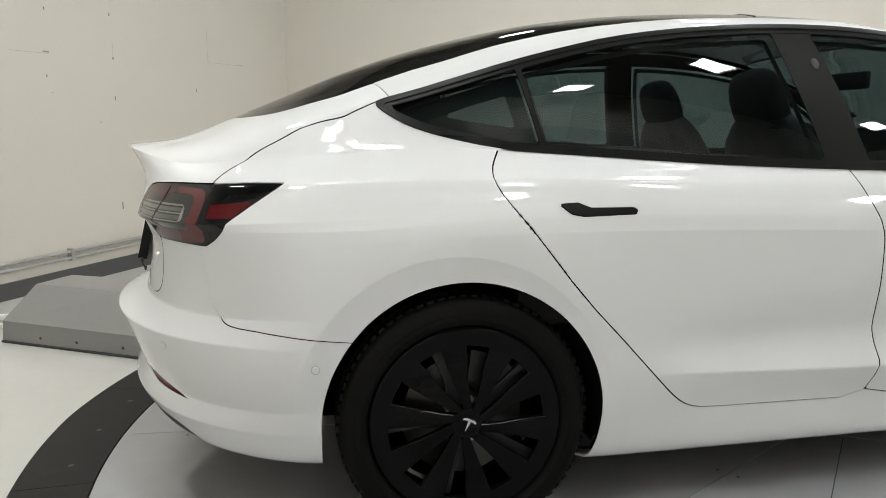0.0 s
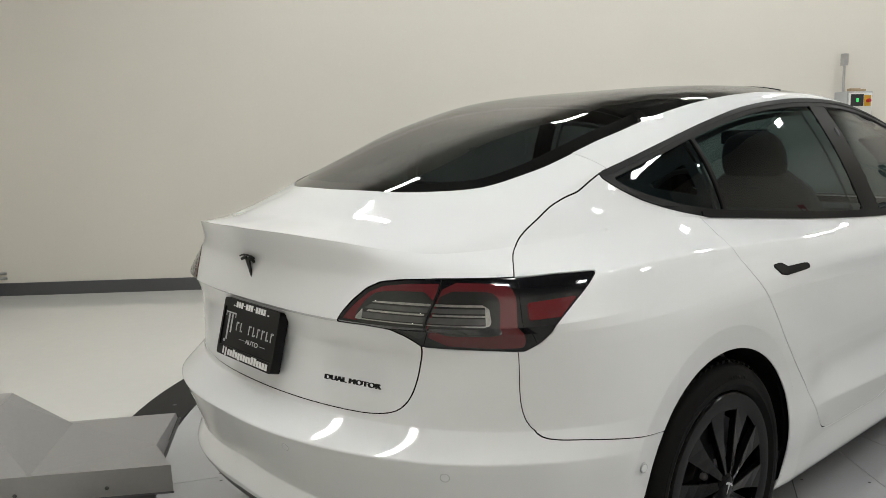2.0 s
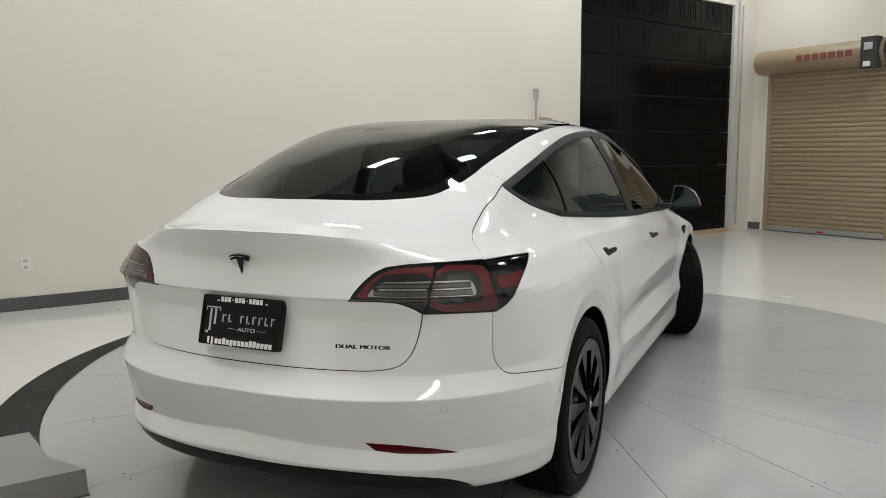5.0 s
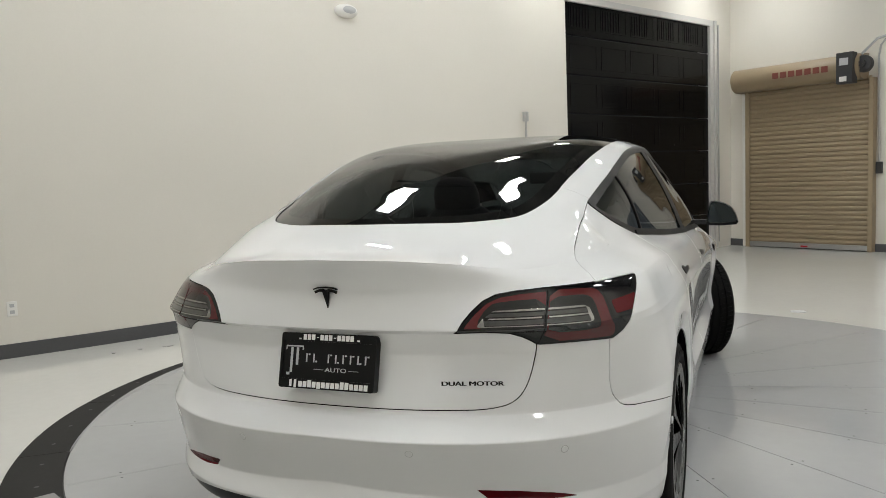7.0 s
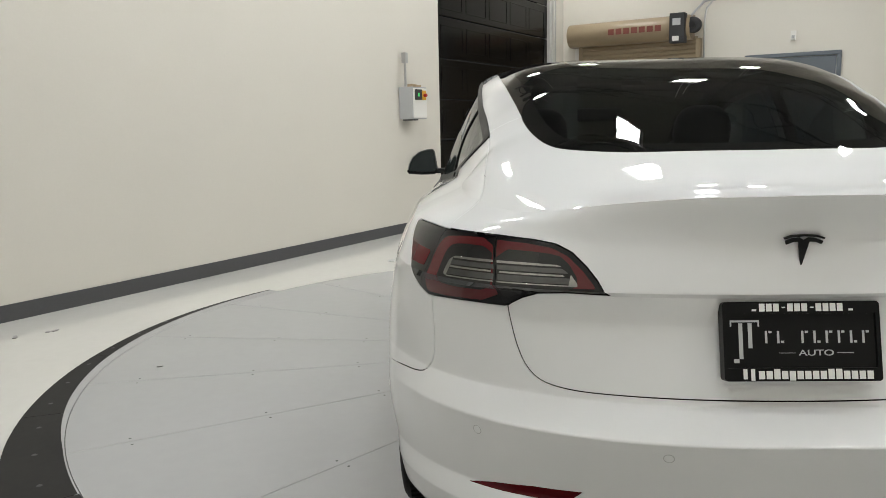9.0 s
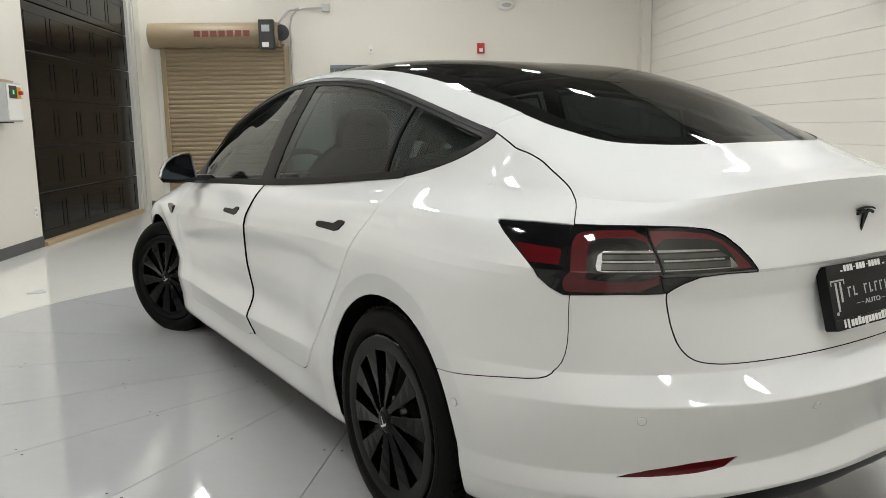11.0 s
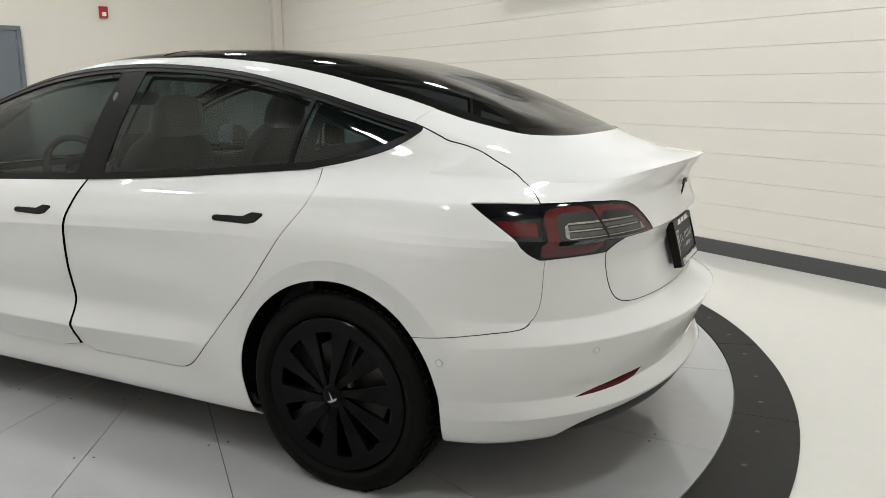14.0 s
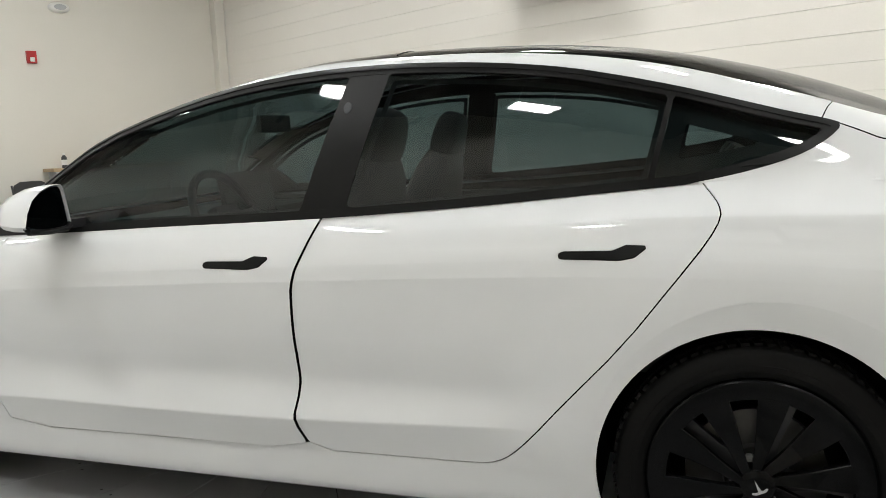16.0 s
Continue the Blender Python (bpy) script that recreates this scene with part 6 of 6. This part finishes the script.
# scuffs and nail holes of the west wall
WEST_START = Vector((-5.98, -1.05, 0))
WEST = wall_pose(WEST_START, CORNER_AB - WEST_START)
LW = (CORNER_AB - WEST_START).length
for a, z, w, h, dark in ((4.52, 1.651, 0.33, 0.004, 0), (4.80, 1.660, 0.05, 0.010, 1), (5.468, 1.66, 0.004, 0.13, 0), (5.462, 1.655, 0.014, 0.02, 1), (5.455, 1.345, 0.012, 0.03, 1), (6.68, 1.712, 0.55, 0.004, 0), (7.15, 1.715, 0.07, 0.007, 0), (4.835, 1.95, 0.012, 0.02, 1),
                         (4.39, 1.455, 0.012, 0.026, 1), (4.345, 0.858, 0.012, 0.02, 1), (4.81, 1.49, 0.010, 0.018, 1), (4.84, 1.38, 0.02, 0.010, 0), (5.455, 1.98, 0.010, 0.024, 1), (6.665, 1.69, 0.005, 0.34, 0), (6.47, 1.44, 0.010, 0.03, 1), (5.28, 1.17, 0.02, 0.012, 0), (5.445, 0.49, 0.012, 0.06, 1), (3.7, 1.2, 0.012, 0.02, 1), (3.3, 1.6, 0.2, 0.004, 0)):
    bm = bmesh.new(); box(bm, a, a + w, z, z + h, 0.0, 0.0012, m=WEST)
    part("scuff_mark", bm, M_SCUFF if dark else M_SCUFFPALE, bpy.data.objects["wall_west"])

# conduits along the west wall
for z, lab in ((0.245, "upper"), (0.20, "lower")):
    ob = new("low_conduit")
    ob.matrix_basis = WEST
    tagged(ob, "galvanised steel conduit run low along the wall", "conduit", "low conduits")
    bm = bmesh.new()
    tube(bm, [(0.4, z, 0.03), (LW - 0.5, z, 0.03), (LW - 0.25, z - 0.02, 0.04), (LW - 0.06, z - 0.04, 0.10), (LW - 0.03, z - 0.04, 0.22)], 0.0125, 8)
    part("pipe", bm, M_GALV, ob, "", True)
    for k in range(6):
        bm = bmesh.new(); box(bm, 0.8 + k * 1.35, 0.83 + k * 1.35, z - 0.022, z + 0.022, 0.0, 0.045, 0.003)
        part("strap", bm, M_GALV, ob)

# drive-on ramp
rp_ = {"F0": (-3.47, 1.575, 0.0), "F1": (-2.29, 0.845, 0.0), "R1": (-2.235, 1.125, 0.0), "R2": (-1.955, 1.61, 0.0), "B1": (-2.50, 2.05, 0.0), "B0": (-3.17, 2.42, 0.0),
       "f0": (-3.465, 1.585, 0.115), "k": (-2.715, 1.118, 0.112), "f1": (-2.29, 0.855, 0.112), "r1": (-2.24, 1.13, 0.095), "r2": (-1.965, 1.615, 0.035), "q3": (-2.43, 1.58, 0.115), "q2": (-2.665, 1.61, 0.27), "q1": (-2.795, 1.43, 0.27), "q0": (-3.344, 1.79, 0.27), "p0": (-3.22, 2.03, 0.27), "p2": (-2.62, 1.74, 0.26)}
bm = bmesh.new()
vv = {k: bm.verts.new(c) for k, c in rp_.items()}
for fc in ("F0 F1 f1 k f0", "f0 k q1 q0", "k q3 q2", "k q2 q1", "k f1 r1", "k r1 q3", "r1 r2 q3", "F1 R1 r1 f1", "R1 R2 r2 r1", "q0 q1 p0", "q1 q2 p2", "q1 p2 p0", "q2 q3 p2", "q3 r2 B1", "q3 B1 p2", "R2 B1 r2", "p2 B1 B0 p0", "q0 p0 B0", "f0 q0 B0", "F0 f0 B0"):
    try:
        bm.faces.new([vv[k] for k in fc.split()])
    except ValueError:
        pass
bmesh.ops.bevel(bm, geom=[e for e in bm.edges if e.calc_face_angle(0) > 0.3], offset=0.004, segments=1, affect="EDGES")
ramp = new("drive_on_ramp")
tagged(ramp, "grey painted folded steel drive-on ramp beside the turntable", "ramp")
part("shell", bm, M_RAMP, ramp)
bm = bmesh.new()
tube(bm, [(-3.47, 1.57, 0.006), (-2.29, 0.84, 0.006)], 0.008, 6)
tube(bm, [(-2.23, 1.12, 0.006), (-1.95, 1.605, 0.006)], 0.008, 6)
part("floor_seal", bm, M_DARK, ramp, "black floor seal")
for t in (0.2, 0.38, 0.6, 0.83):
    bm = bmesh.new()
    c = Vector((-3.47, 1.575, 0.045)).lerp(Vector((-2.29, 0.845, 0.045)), t)
    lathe(bm, [(0.0001, 0.004), (0.006, 0.003), (0.008, 0.0)], 8, Matrix.Translation(c) @ Vector((-0.527, -0.85, 0)).to_track_quat("Z", "Y").to_matrix().to_4x4())
    part("bolt", bm, M_DARK, ramp)
bm = bmesh.new()
tube(bm, [(-3.62 + 0.10 * math.cos(t) * (1 - t / 60) , 1.95 + 0.13 * math.sin(t), 0.012 + 0.0016 * t) for t in np.linspace(0, 16, 90)], 0.008, 6)
cable = part("cable", bm, M_WHITEPL, None, "", True)
tagged(cable, "coil of white cable lying on the floor", "cable")

# unit high on the block wall
unit = new("wall_unit")
tagged(unit, "grey metal unit mounted high on the block wall", "wall unit")
um = wall_pose(CORNER_CD, CORNER_DA - CORNER_CD)
bm = bmesh.new(); box(bm, 6.12, 7.35, 2.50, 2.92, 0.10, 0.42, 0.015, um)
part("casing", bm, M_GREYPL, unit)
for x in (6.3, 7.1):
    bm = bmesh.new(); box(bm, x, x + 0.05, 2.56, 2.86, 0.006, 0.10, m=um)
    part("bracket", bm, M_DARK, unit)

# scraps near the wall
for x, y, w, turn in ((0.593, 3.541, 0.075, 0.4), (0.752, 3.37, 0.055, -0.3), (0.412, 3.653, 0.035, 0.9), (0.715, 3.40, 0.025, 0.1), (-0.05, 2.36, 0.016, 0.5)):
    bm = bmesh.new()
    m = Matrix.Translation((x, y, 0.0 if y > 3 else 0.0085)) @ Matrix.Rotation(turn, 4, "Z")
    prism(bm, [(-w / 2, -0.012), (-w / 5, -0.018), (w / 4, -0.010), (w / 2, -0.002), (w / 3, 0.012), (-w / 6, 0.008), (-w / 2.2, 0.010)], 0.0005, 0.005, m)
    tagged(part("floor_scrap", bm, M_RAMP), "small dusty scrap lying on the floor", "scrap", "floor scraps")

# small drain cover and floor marks
for x, y in ((3.25, 1.46), (3.21, -1.52)):
    bm = bmesh.new()
    lathe(bm, [(0.0001, 0.003), (0.05, 0.003), (0.055, 0.006), (0.065, 0.005), (0.068, 0.0)], 24, Matrix.Translation((x, y, 0)))
    tagged(part("floor_drain", bm, M_GREYPL), "small round metal floor drain cover", "drain", "floor drains")

# block wall: courses of painted blocks, each with its own edges
SOUTH = wall_pose(CORNER_CD, CORNER_DA - CORNER_CD)
LS = (CORNER_DA - CORNER_CD).length
wall_south = bpy.data.objects["wall_south"]
variants = []
for k in range(4):
    bm = bmesh.new()
    h = 0.0080
    lip_up = (0.0045, 0.006, 0.005, 0.008)[k]
    prism(bm, [(0.0002, 0.0), (0.0002, h - 0.0008), (0.001, h), (0.1994 - lip_up, h), (0.1994, h - 0.0052), (0.1994, 0.0)], 0.0, 0.405, Matrix(((0, 0, 1, 0), (1, 0, 0, 0), (0, 1, 0, 0), (0, 0, 0, 1))))
    me = bpy.data.meshes.new("block")
    bmesh.ops.recalc_face_normals(bm, faces=bm.faces[:])
    bm.to_mesh(me); bm.free()
    me.materials.append(M_BRICK)
    variants.append(me)
rnd = random.Random(4)
extra_v, extra_f = [], []
placed = 0
for row in range(int(HIGH / 0.2)):
    for c in range(int(LS / 0.405) + 1):
        x = c * 0.405 + (0.2 if row % 2 else 0.0)
        if x + 0.405 > LS:
            continue
        m = SOUTH @ Matrix.Translation((x, row * 0.2, 0.0))
        me = rnd.choice(variants)
        if row < 16 and 4.0 < x < 11.6:
            ob = new("block", me)
            ob.parent = wall_south
            ob.matrix_basis = m
            placed += 1
        else:
            o = len(extra_v)
            extra_v += [tuple(m @ v.co) for v in me.vertices]
            extra_f += [tuple(o + i for i in f.vertices) for f in me.polygons]
far_blocks = mesh_object("far_block", extra_v, extra_f, M_BRICK, wall_south)
tagged(far_blocks, kind="stuff")
